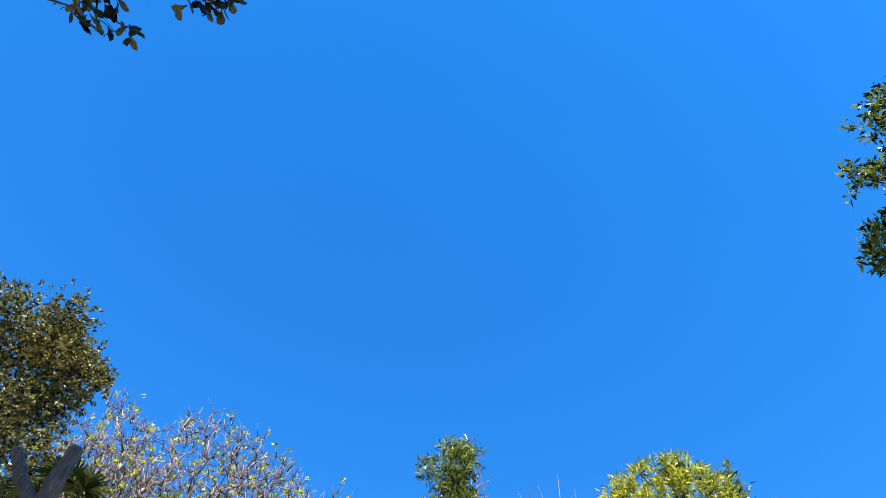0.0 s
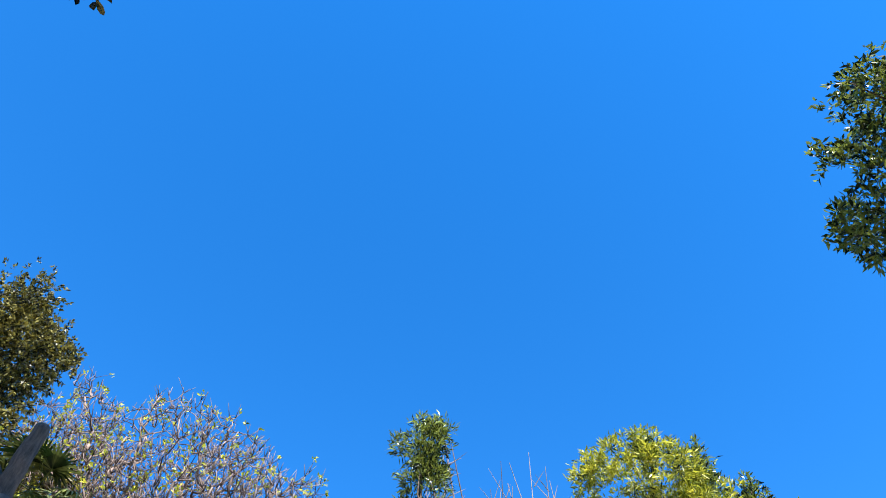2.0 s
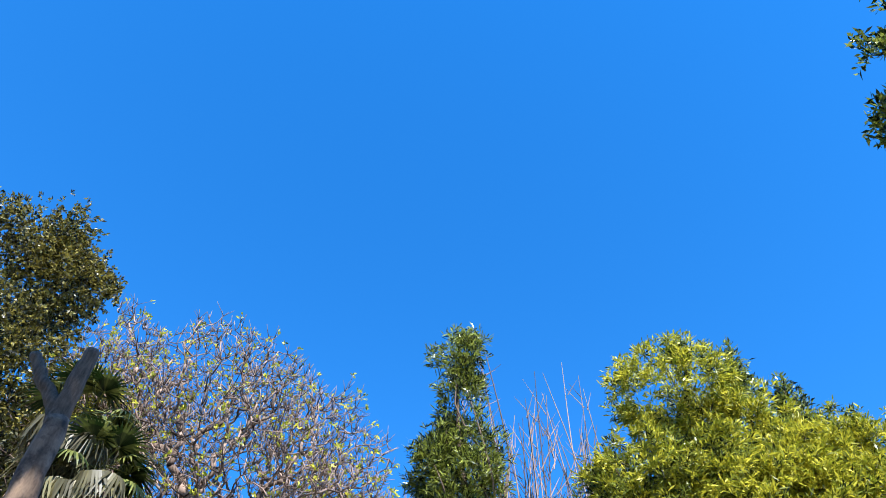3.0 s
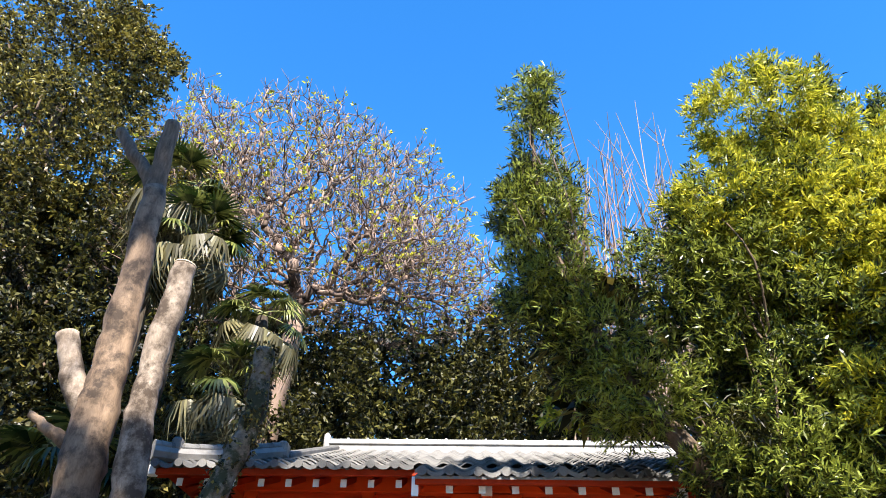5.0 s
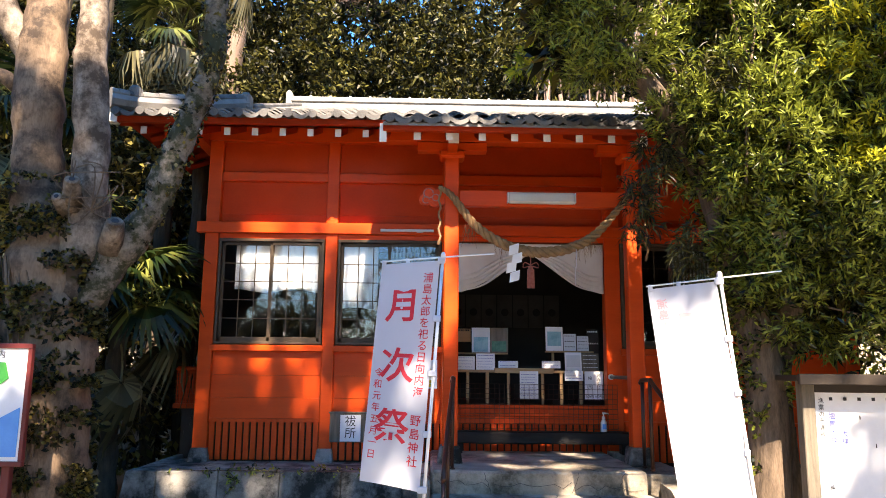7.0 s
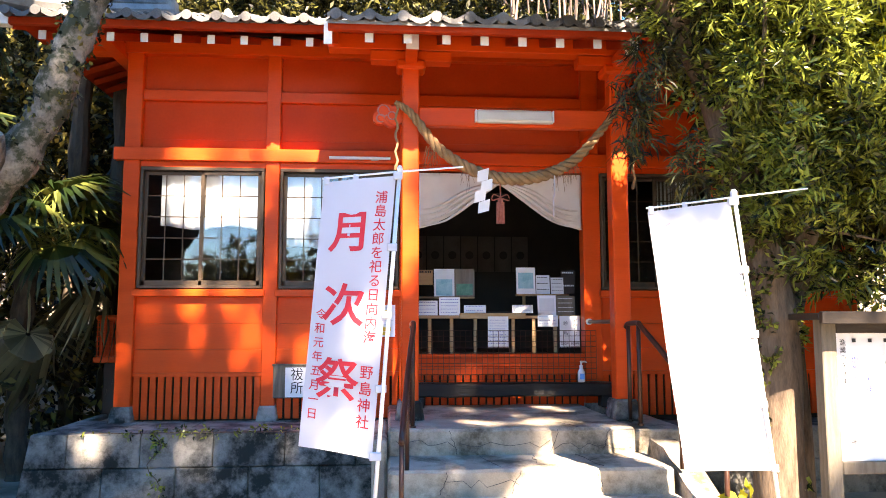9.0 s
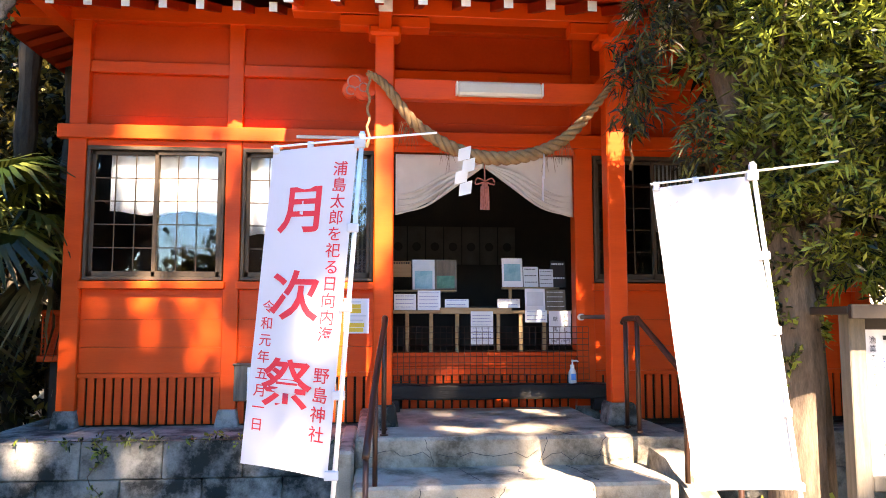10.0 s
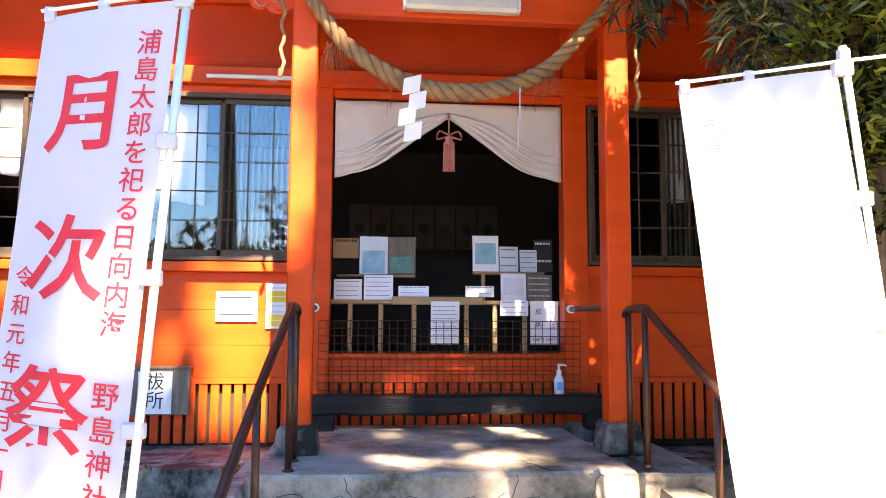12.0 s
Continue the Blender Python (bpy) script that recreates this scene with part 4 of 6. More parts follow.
handrail(-0.11, -0.115, "brown painted steel handrail leaning down beside the concrete steps")
handrail(0.13, 1.72, "brown painted steel handrail by the sunny edge of the steps")
wallrail = thing("wall_rail", (1.75, 8.6, 1.55), "short brown wall handrail with chrome bracket", "handrail")
part("rail", tubes("rail", [([(1.74, 9.08, 1.55), (1.745, 8.2, 1.55)], 0.02)], 10), RAIL_METAL, wallrail)
part("bracket", tubes("bracket", [([(1.74, 9.11, 1.55), (1.74, 9.06, 1.55)], 0.032)], 10), PLASTIC, wallrail)
wallrail = thing("wall_rail", (-0.1, 9.0, 1.55), "short brown wall handrail with chrome bracket", "handrail")
part("rail", tubes("rail", [([(-0.12, 9.08, 1.55), (-0.12, 8.2, 1.55)], 0.02)], 10), RAIL_METAL, wallrail)
part("bracket", tubes("bracket", [([(-0.12, 9.11, 1.55), (-0.12, 9.06, 1.55)], 0.032)], 10), PLASTIC, wallrail)

# notices on the wall
def wall_notice(x0, x1, z0, z1, rows, label, inks):
    ob = solo("wall_notice", box(x0, x1, FY + 0.03, FY + 0.034, z0, z1, 0), PAPER, label, "notice", "notices on the wall")
    bars = {}
    r = random.Random(int(x0 * 50))
    for i in range(rows):
        zz = z1 - (z1 - z0) * (i + 0.7) / (rows + 0.5)
        bm = bmesh.new()
        tall = 0.019 if inks[i % len(inks)] is YELLOW_INK else 0.007
        box(x0 + 0.02, x1 - 0.02 - r.uniform(0, 0.06), FY + 0.028, FY + 0.0295, zz - tall, zz + tall, 0, bm)
        part("print", bm, inks[i % len(inks)], ob)


wall_notice(-0.82, -0.53, 1.45, 1.66, 3, "white laminated paper notice pinned to the orange wall", [BLACK_INK, CLEAR])
wall_notice(-0.47, -0.24, 1.40, 1.72, 7, "white laminated timetable with yellow blocks on the wall", [CLEAR, YELLOW_INK, YELLOW_INK, CLEAR])
hari = thing("purification_sign", (-1.2, 9.05, 0.8), "weathered wooden board with a white lettered panel", "sign")
part("board", box(-1.44, -0.97, FY - 0.005, FY + 0.02, 0.80, 1.12), OLD_WOOD, hari)
part("board_cap", box(-1.45, -0.96, FY - 0.015, FY + 0.03, 1.115, 1.135), OLD_WOOD, hari)
part("panel", box(-1.32, -1.09, FY - 0.012, FY - 0.005, 0.81, 1.10, 0.001), PAPER, hari)
lettering("lettering", "祓\n所", 0.13, lambda u, v: Vector((-1.205 + u, FY - 0.014, 1.09 + v)), BLACK_INK, hari, 1.0)

# ---- banners ----
def banner(tl, tr, bl, br, pole, arm_end, mirrored, label):
    """A cloth on a white pole; tl..br are its corners."""
    tl, tr, bl, br = (Vector(p) for p in (tl, tr, bl, br))
    ob = thing("banner", (pole[1][0], pole[1][1], 0), label, "banner", "festival banners")
    H = (tr - br).length
    W = (tr - tl).length

    def at(s, t, off=0.0):
        p = tl.lerp(tr, s).lerp(bl.lerp(br, s), t)
        return p + Vector((0, -1, 0)) * (off + 0.03 * sin(pi * s) * sin(t * 3.0 + 0.6) + 0.012 * sin(9 * t + 4 * s) * t)
    v, q = [], []
    for j in range(41):
        for i in range(15):
            v.append(at(i / 14, j / 40))
    for j in range(40):
        for i in range(14):
            k = j * 15 + i
            q.append((k, k + 15, k + 16, k + 1))
    part("cloth", mesh_of("cloth", v, q), BANNER, ob, smooth=True)
    sx = -1 if mirrored else 1

    def place(cu, top):
        return lambda u, w: at((0.5 + sx * (cu + u / W)), top - w / H, 0.003)
    ink = PALE_RED if mirrored else RED_INK
    lettering("lettering", "月\n次\n祭", 0.262, place(-0.06, 0.128), ink, ob, 1.68, weight=0.017)
    lettering("lettering", "浦\n島\n太\n郎\nを\n祀\nる\n日\n向\n内\n海", 0.078, place(0.33, 0.055), ink, ob, 1.05, weight=0.006)
    lettering("lettering", "野\n島\n神\n社", 0.082, place(0.33, 0.685), ink, ob, 1.14, weight=0.006)
    lettering("lettering", "令\n和\n元\n年\n五\n月\n一\n日", 0.068, place(-0.36, 0.49), ink, ob, 1.24, weight=0.006)
    a, b = Vector(pole[0]), Vector(pole[1])
    part("pole", tubes("pole", [([a + (a - b).normalized() * 0.02, b], 0.0125)], 10), PLASTIC, ob, smooth=True)
    part("arm", tubes("arm", [([tl + Vector((-0.01, -0.005, 0.022)), tr + Vector((0, -0.005, 0.022)), Vector(arm_end)], [0.006, 0.006, 0.005])], 8), PLASTIC, ob)
    part("joint", box(a.x - 0.017, a.x + 0.017, a.y - 0.017, a.y + 0.017, a.z - 0.045, a.z + 0.012), PLASTIC, ob)
    for t in (0.0, 0.26, 0.5, 0.76, 0.99):
        e = at(1.0, t)
        p = a.lerp(b, (a.z - e.z) / (a.z - b.z))
        part("loop", box(min(e.x, p.x) - 0.015, max(e.x, p.x) + 0.018, e.y - 0.018, max(e.y, p.y) + 0.012, e.z - 0.022, e.z + 0.022, 0.004), BANNER, ob)
    for s in (0.04, 0.45):
        e = tl.lerp(tr, s)
        part("loop", box(e.x - 0.016, e.x + 0.016, e.y - 0.012, e.y + 0.004, e.z - 0.015, e.z + 0.032, 0.003), BANNER, ob)
    part("weight", tubes("weight", [([(b.x, b.y, -0.01), (b.x, b.y, 0.10), (b.x, b.y, 0.12)], [0.16, 0.15, 0.12])], 16), CONCRETE, ob, "grey concrete weight")


banner((-0.70, 6.02, 2.37), (-0.275, 5.89, 2.39), (-0.82, 6.0, 0.84), (-0.40, 5.89, 0.78), ((-0.252, 5.89, 2.43), (-0.42, 5.89, 0.0)), (0.11, 5.80, 2.43), False, "tall white festival banner with red characters on a white pole")
banner((1.26, 6.0, 2.21), (1.735, 5.90, 2.265), (1.44, 6.0, 0.66), (1.94, 5.9, 0.68), ((1.76, 5.90, 2.32), (2.01, 5.90, 0.0)), (2.19, 5.84, 2.34), True, "white banner seen from its back in full sun")

# ---- sign boards ----
board = thing("notice_board", (3.0, 6.35, 0), "weathered wooden notice board with a small roof and white lettered panel", "notice board")
part("post", box(2.50, 2.60, 6.28, 6.38, -0.02, 1.56), OLD_WOOD, board)
part("post", box(3.62, 3.72, 6.28, 6.38, -0.02, 1.56), OLD_WOOD, board)
part("cap_board", box(2.40, 3.82, 6.14, 6.5, 1.555, 1.60), DARK_WOOD, board)
part("cap_edge", box(2.40, 3.82, 6.10, 6.14, 1.53, 1.61), DARK_WOOD, board)
part("frame_rail", box(2.60, 3.62, 6.28, 6.36, 1.47, 1.54), DARK_WOOD, board)
part("frame_rail", box(2.60, 3.62, 6.28, 6.36, 0.57, 0.65), OLD_WOOD, board)
part("panel", box(2.60, 3.62, 6.31, 6.33, 0.65, 1.47, 0), PAPER, board)
col = lambda cx, top: (lambda u, v: Vector((cx + u, 6.306, top + v)))
lettering("lettering", "漁\n業\nの\n守\n護\n神", 0.046, col(2.655, 1.43), BLACK_INK, board, 1.1)
lettering("lettering", "塩\n筒\n大\n神", 0.055, col(2.735, 1.32), BLUE_INK, board, 1.1)
lettering("lettering", "大\n神", 0.055, col(2.82, 1.19), BLUE_INK, board, 1.1)
lettering("lettering", "の\n神", 0.046, col(2.70, 0.84), BLACK_INK, board, 1.1)
for i in range(8):
    part("writing_bar", box(2.72 + i * 0.11, 2.745 + i * 0.11, 6.304, 6.307, 1.41, 1.435, 0), BLACK_INK, board)
    for k in range(2):
        zz = 1.36 - 0.21 * k - 0.06 * ((i * 5 + k) % 3)
        if i > 1 and (i + k) % 3:
            part("writing_bar", box(2.725 + i * 0.11, 2.732 + i * 0.11, 6.304, 6.307, zz - 0.03, zz, 0), BLACK_INK, board)

info = thing("map_sign", (-3.6, 5.9, 0), "white map sign with green land in a maroon frame", "sign")
part("panel", box(-4.30, -3.20, 6.0, 6.02, 0.95, 1.73, 0), PAPER, info)
for q in ((-4.34, -3.17, 1.73, 1.765), (-4.34, -3.17, 0.915, 0.95), (-4.34, -4.30, 0.95, 1.73), (-3.20, -3.17, 0.95, 1.73)):
    part("frame", box(q[0], q[1], 5.985, 6.03, q[2], q[3], 0.004), MAROON, info)
for x in (-4.2, -3.3):
    part("post", box(x - 0.03, x + 0.03, 6.03, 6.09, -0.02, 1.7), MAROON, info)
for name, mat, pts in (("land", GREEN_INK, [(-4.2, 1.45), (-4.1, 1.60), (-3.75, 1.66), (-3.35, 1.63), (-3.32, 1.52), (-3.45, 1.42), (-3.8, 1.38)]), ("sea", SEA_INK, [(-4.2, 0.98), (-3.22, 0.98), (-3.22, 1.32), (-3.4, 1.22), (-3.7, 1.10), (-4.1, 1.05)])):
    bm = slab([(x, 5.994, z) for x, z in pts], 0.003)
    part(name, bm, mat, info)
lettering("lettering", "ご案内", 0.06, lambda u, v: Vector((-3.45 + u, 5.997, 1.715 + v)), BLACK_INK, info)

side_shrine = thing("small_lattice_box", (-3.24, 9.9, 0.6), "small vermilion lattice box standing behind the hall corner", "lattice box")
part("base_rail", box(-3.42, -3.08, 9.75, 10.1, 1.12, 1.18), ORANGE, side_shrine)
part("top_rail", box(-3.40, -3.08, 9.73, 10.1, 1.56, 1.62, 0.02), ORANGE, side_shrine)
part("body", box(-3.40, -3.10, 9.85, 10.1, 1.17, 1.57), RED_SHADE, side_shrine)
part("stand", box(-3.34, -3.16, 9.85, 10.05, -0.02, 1.13), DARK_WOOD, side_shrine)
bm = bmesh.new()
for i in range(8):
    box(-3.39 + i * 0.038, -3.38 + i * 0.038, 9.76, 9.77, 1.17, 1.57, 0, bm)
    box(-3.40, -3.10, 9.77, 9.78, 1.19 + i * 0.05, 1.20 + i * 0.05, 0, bm)
part("lattice", bm, ORANGE, side_shrine)

# ---- trees ----
def tree(name, loc, label, wood, bark, crowns, category="tree", sides=10):
    """A trunk with limbs in one mesh, and crowns of leaves, each (mesh, material)."""
    ob = thing(name, loc, label, category)
    part("trunk", tubes("trunk", wood, sides), bark, ob, smooth=True)
    for me, mat in crowns:
        part("crown", me, mat, ob)
    return ob


# pollarded pale tree at the left
pol = thing("pollarded_tree", (-3.5, 7.0, 0), "pale pollarded tree with sawn limbs and creeper on its trunk", "tree")
jr = random.Random(3)


def stem(name, pts, mat, sides=18, jitter=0.01, steps=7, gnarl=0.14):
    """A limb whose girth swells and dents along its length."""
    line = bend([p for p, r in pts], steps, jitter, jr)
    me = tubes(name, [(line, spread_radii([r for p, r in pts], len(line)))], sides)
    for i, v in enumerate(me.vertices):
        c = line[min(i // sides, len(line) - 1)]
        out = v.co - c
        v.co += out * (gnarl * noise.noise(v.co * 3.2) + 0.5 * gnarl * noise.noise(v.co * 9.0))
    return part(name, me, mat, pol, smooth=True)


stem("trunk", [((-3.60, 7.0, -0.1), 0.50), ((-3.60, 7.0, 0.5), 0.40), ((-3.58, 7.0, 1.2), 0.36), ((-3.57, 7.0, 1.9), 0.36), ((-3.62, 7.0, 2.45), 0.33), ((-3.78, 7.0, 3.0), 0.225), ((-3.85, 7.0, 3.75), 0.20), ((-3.88, 7.0, 4.5), 0.20), ((-3.89, 7.0, 5.12), 0.165), ((-3.93, 7.0, 6.16), 0.145), ((-3.98, 7.0, 7.16), 0.135)], BARK_TAN, gnarl=0.2)
stem("limb", [((-3.44, 6.98, 2.2), 0.25), ((-3.34, 6.96, 2.8), 0.19), ((-3.33, 6.95, 3.32), 0.155), ((-3.39, 6.95, 4.1), 0.145), ((-3.43, 6.95, 4.69), 0.125), ((-3.40, 6.95, 5.45), 0.13), ((-3.36, 6.95, 6.05), 0.12)], BARK_PALE, gnarl=0.2)
# the two upper forks take the dark bark in place of shade
stem("limb", [((-3.98, 7.0, 7.05), 0.12), ((-4.10, 7.0, 7.35), 0.095), ((-4.42, 7.0, 7.75), 0.078), ((-4.64, 7.0, 8.09), 0.07)], BARK)
stem("limb", [((-3.98, 7.0, 7.05), 0.125), ((-4.0, 7.0, 7.6), 0.105), ((-4.02, 7.0, 8.21), 0.088)], BARK)
stem("limb", [((-3.93, 7.0, 4.35), 0.14), ((-4.16, 6.95, 4.68), 0.12), ((-4.39, 6.95, 5.21), 0.11)], BARK_PALE)
stem("limb", [((-3.98, 7.0, 4.05), 0.08), ((-4.18, 6.95, 4.16), 0.06), ((-4.5, 6.95, 4.36), 0.035)], BARK_TAN)
stem("limb", [((-3.40, 7.0, 2.1), 0.22), ((-3.12, 7.0, 2.5), 0.16), ((-2.92, 7.0, 2.75), 0.14), ((-2.72, 7.0, 3.13), 0.13), ((-2.60, 7.0, 3.58), 0.115), ((-2.42, 7.0, 4.1), 0.095), ((-2.34, 7.0, 4.5), 0.10), ((-2.35, 7.0, 5.06), 0.09)], BARK_MOSS, gnarl=0.3)
for p, r, d in (((-3.36, 6.95, 6.05), 0.118, (0.1, 0, 1)), ((-4.64, 7.0, 8.09), 0.068, (-0.4, 0, 1)), ((-4.02, 7.0, 8.21), 0.085, (0, 0, 1)), ((-4.39, 6.95, 5.21), 0.108, (-0.3, -0.1, 1)), ((-2.35, 7.0, 5.06), 0.085, (0, 0, 1))):
    a = Vector(p)
    part("sawn_end", tubes("sawn_end", [([a, a + Vector(d).normalized() * 0.014], [r, r * 0.97])], 14), CUT_WOOD, pol)
for p, q, r in (((-3.38, 6.80, 2.95), (-3.30, 6.58, 3.12), 0.062), ((-3.44, 6.80, 2.90), (-3.42, 6.60, 2.98), 0.045), ((-3.08, 6.9, 2.6), (-2.98, 6.72, 2.80), 0.075)):
    v = (Vector(q) - Vector(p)).normalized()
    part("stub", tubes("stub", [([p, Vector(p).lerp(Vector(q), 0.7), q], [r * 1.5, r * 1.15, r]), ([Vector(q), Vector(q) + v * 0.015], [r, r * 0.8])], 12), BARK_PALE, pol, smooth=True)
    part("knot_hole", tubes("knot_hole", [([Vector(q) + v * 0.012, Vector(q) + v * 0.018], [r * 0.45, r * 0.4])], 10), BLACK_INK, pol)
# dead twigs caught in the fork
part("twig", tubes("twig", [(bend([(-3.2, 6.75, 2.9), (-3.2 + 0.3 * cos(k * 1.1), 6.6 + 0.05 * sin(k * 3), 3.0 + 0.25 * sin(k * 1.1)), (-3.1 + 0.2 * cos(k * 2.3), 6.6, 3.1 + 0.2 * sin(k * 1.9))], 4), 0.006) for k in range(9)], 5), BARK, pol)
n = 8000
zc = rng.uniform(0, 3.2, n) ** 1.0
w = rng.uniform(0, 2 * pi, n)
rad = np.interp(zc, [0, 0.5, 1.6, 2.5, 3.2], [0.50, 0.42, 0.38, 0.38, 0.28])
ivy_p = np.stack([np.interp(zc, [0, 1.6, 2.5, 3.2], [-3.60, -3.57, -3.60, -3.77]) + rad * np.cos(w), 7.0 + rad * np.sin(w), zc], axis=1)
mask = np.array([noise.noise(Vector((p[0] * 2.5, p[1] * 2.5, p[2] * 7.0))) > 0.02 - 0.1 * (p[2] > 1.9) for p in ivy_p])
part("creeper", leaves("creeper", ivy_p[mask], unit(np.stack([np.cos(w), np.sin(w), 0.3 * np.ones(n)], axis=1))[mask], 3, 0.055, 0.035, 0.7, rng), LEAF_DARK, pol)
vines = []
for k in range(24):
    a0, tw = rng.uniform(3.2, 6.2), rng.uniform(-0.2, 0.2)
    vines.append(([(-3.59 - 0.01 * j + (0.415 - 0.007 * j) * cos(a0 + tw * j), 7.0 + (0.415 - 0.007 * j) * sin(a0 + tw * j), 0.1 + j * 0.24) for j in range(11)], 0.009))
part("creeper_stem", tubes("creeper_stem", vines, 5), BARK, pol)
mt = rng.uniform(0, 1, 520)
mz = 2.2 + 2.9 * mt
mx = np.interp(mz, [2.2, 2.75, 3.13, 3.58, 4.1, 4.5, 5.1], [-3.3, -2.92, -2.72, -2.6, -2.42, -2.34, -2.35])
ma = rng.uniform(0, 2 * pi, 520)
moss_p = np.stack([mx + 0.13 * np.cos(ma), 7.0 + 0.13 * np.sin(ma), mz + rng.normal(0, 0.03, 520)], axis=1)
part("creeper", leaves("creeper", moss_p, unit(rng.normal(0, 1, (520, 3))), 3, 0.05, 0.032, 0.8, rng), LEAF_DARK, pol)

# holes are cut through the crowns so that sun lands at these places
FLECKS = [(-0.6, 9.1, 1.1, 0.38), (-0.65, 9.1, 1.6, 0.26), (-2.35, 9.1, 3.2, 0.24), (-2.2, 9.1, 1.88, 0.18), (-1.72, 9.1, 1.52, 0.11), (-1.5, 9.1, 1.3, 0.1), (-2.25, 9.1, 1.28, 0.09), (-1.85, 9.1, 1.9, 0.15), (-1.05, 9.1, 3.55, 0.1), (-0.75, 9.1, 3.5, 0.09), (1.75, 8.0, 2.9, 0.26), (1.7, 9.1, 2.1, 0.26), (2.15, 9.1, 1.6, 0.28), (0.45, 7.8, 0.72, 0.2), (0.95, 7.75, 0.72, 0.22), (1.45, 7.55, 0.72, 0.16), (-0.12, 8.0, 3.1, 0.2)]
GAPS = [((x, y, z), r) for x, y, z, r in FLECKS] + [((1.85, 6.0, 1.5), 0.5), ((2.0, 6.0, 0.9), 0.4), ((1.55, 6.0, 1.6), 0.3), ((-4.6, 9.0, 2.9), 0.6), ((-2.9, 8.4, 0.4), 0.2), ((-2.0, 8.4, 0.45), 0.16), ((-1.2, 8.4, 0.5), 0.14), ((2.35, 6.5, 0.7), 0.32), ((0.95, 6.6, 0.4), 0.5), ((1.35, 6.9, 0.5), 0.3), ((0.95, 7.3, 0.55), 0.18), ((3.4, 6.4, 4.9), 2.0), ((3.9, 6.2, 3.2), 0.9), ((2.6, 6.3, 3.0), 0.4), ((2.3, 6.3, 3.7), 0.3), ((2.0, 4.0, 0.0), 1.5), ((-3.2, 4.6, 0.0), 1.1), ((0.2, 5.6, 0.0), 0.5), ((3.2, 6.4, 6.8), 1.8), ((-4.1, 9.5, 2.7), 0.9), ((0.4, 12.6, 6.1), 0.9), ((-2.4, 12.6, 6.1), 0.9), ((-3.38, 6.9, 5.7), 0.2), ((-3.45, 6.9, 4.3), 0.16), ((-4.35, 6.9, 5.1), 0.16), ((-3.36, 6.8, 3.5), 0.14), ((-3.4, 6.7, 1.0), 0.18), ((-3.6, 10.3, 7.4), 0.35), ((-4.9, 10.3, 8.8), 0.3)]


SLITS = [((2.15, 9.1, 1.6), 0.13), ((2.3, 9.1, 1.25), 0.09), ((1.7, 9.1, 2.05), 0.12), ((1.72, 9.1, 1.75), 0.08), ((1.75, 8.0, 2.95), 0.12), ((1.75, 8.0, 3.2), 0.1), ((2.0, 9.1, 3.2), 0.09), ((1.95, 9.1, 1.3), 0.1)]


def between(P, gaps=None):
    """Drops leaves from holes cut along the sun, to place the flecks of light."""
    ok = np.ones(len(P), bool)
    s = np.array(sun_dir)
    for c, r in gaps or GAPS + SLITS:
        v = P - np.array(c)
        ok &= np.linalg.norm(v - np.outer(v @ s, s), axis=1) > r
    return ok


# podocarpus at the right: near trunk, several leaders, hanging narrow leaves
pod_blobs = [(3.0, 6.7, 3.4, 1.1, 1.0, 0.9), (3.3, 6.6, 4.9, 1.35, 1.2, 1.0), (2.5, 6.6, 4.3, 0.8, 0.9, 0.8), (2.4, 6.6, 2.75, 0.4, 0.6, 0.5),
             (3.2, 6.9, 6.3, 1.4, 1.1, 0.9), (2.0, 6.8, 5.7, 0.75, 0.8, 0.9), (4.4, 6.7, 4.2, 1.2, 1.2, 1.8), (4.2, 6.8, 2.4, 1.0, 1.0, 0.6), (2.9, 6.6, 2.15, 0.8, 0.7, 0.42), (2.62, 6.2, 2.7, 0.5, 0.45, 0.6), (2.4, 6.25, 3.6, 0.5, 0.5, 0.6), (3.4, 6.0, 3.0, 1.0, 0.5, 0.9), (2.3, 6.3, 2.6, 0.32, 0.25, 0.55), (2.15, 6.3, 3.3, 0.3, 0.25, 0.45), (1.80, 6.35, 3.75, 0.38, 0.25, 0.28), (1.35, 6.45, 4.3, 0.4, 0.3, 0.3), (4.6, 7.4, 6.6, 1.2, 1.2, 1.4), (4.9, 6.4, 3.2, 0.9, 0.7, 1.2), (2.6, 6.4, 5.4, 0.9, 0.6, 0.7), (2.05, 6.4, 3.35, 0.3, 0.15, 0.35), (1.95, 6.4, 3.8, 0.3, 0.2, 0.25)]
# yellow-green young growth, extended on the right to brighten it like sunlit tips
bright_blobs = [(2.95, 6.5, 7.75, 0.7, 0.7, 0.75), (3.5, 6.5, 6.9, 0.7, 0.7, 0.7), (2.3, 6.4, 6.3, 0.6, 0.6, 0.6), (3.2, 6.2, 5.2, 0.6, 0.5, 0.4), (4.0, 6.2, 6.2, 0.8, 0.6, 0.9), (4.1, 6.0, 4.6, 0.6, 0.4, 0.5), (3.6, 6.0, 5.8, 0.9, 0.5, 0.7), (4.4, 6.0, 5.5, 0.9, 0.5, 0.9), (3.2, 5.9, 4.2, 0.7, 0.35, 0.45)]
spire_blobs = [(0.46, 6.4, 7.3, 0.24, 0.24, 0.65), (0.48, 6.5, 6.5, 0.38, 0.36, 0.6), (0.58, 6.5, 5.7, 0.42, 0.42, 0.6), (0.80, 6.5, 5.0, 0.45, 0.45, 0.55), (1.1, 6.5, 4.4, 0.45, 0.45, 0.4), (0.15, 6.5, 6.5, 0.3, 0.3, 0.4), (0.45, 6.4, 7.9, 0.28, 0.24, 0.4), (0.25, 6.5, 5.6, 0.3, 0.3, 0.5)]
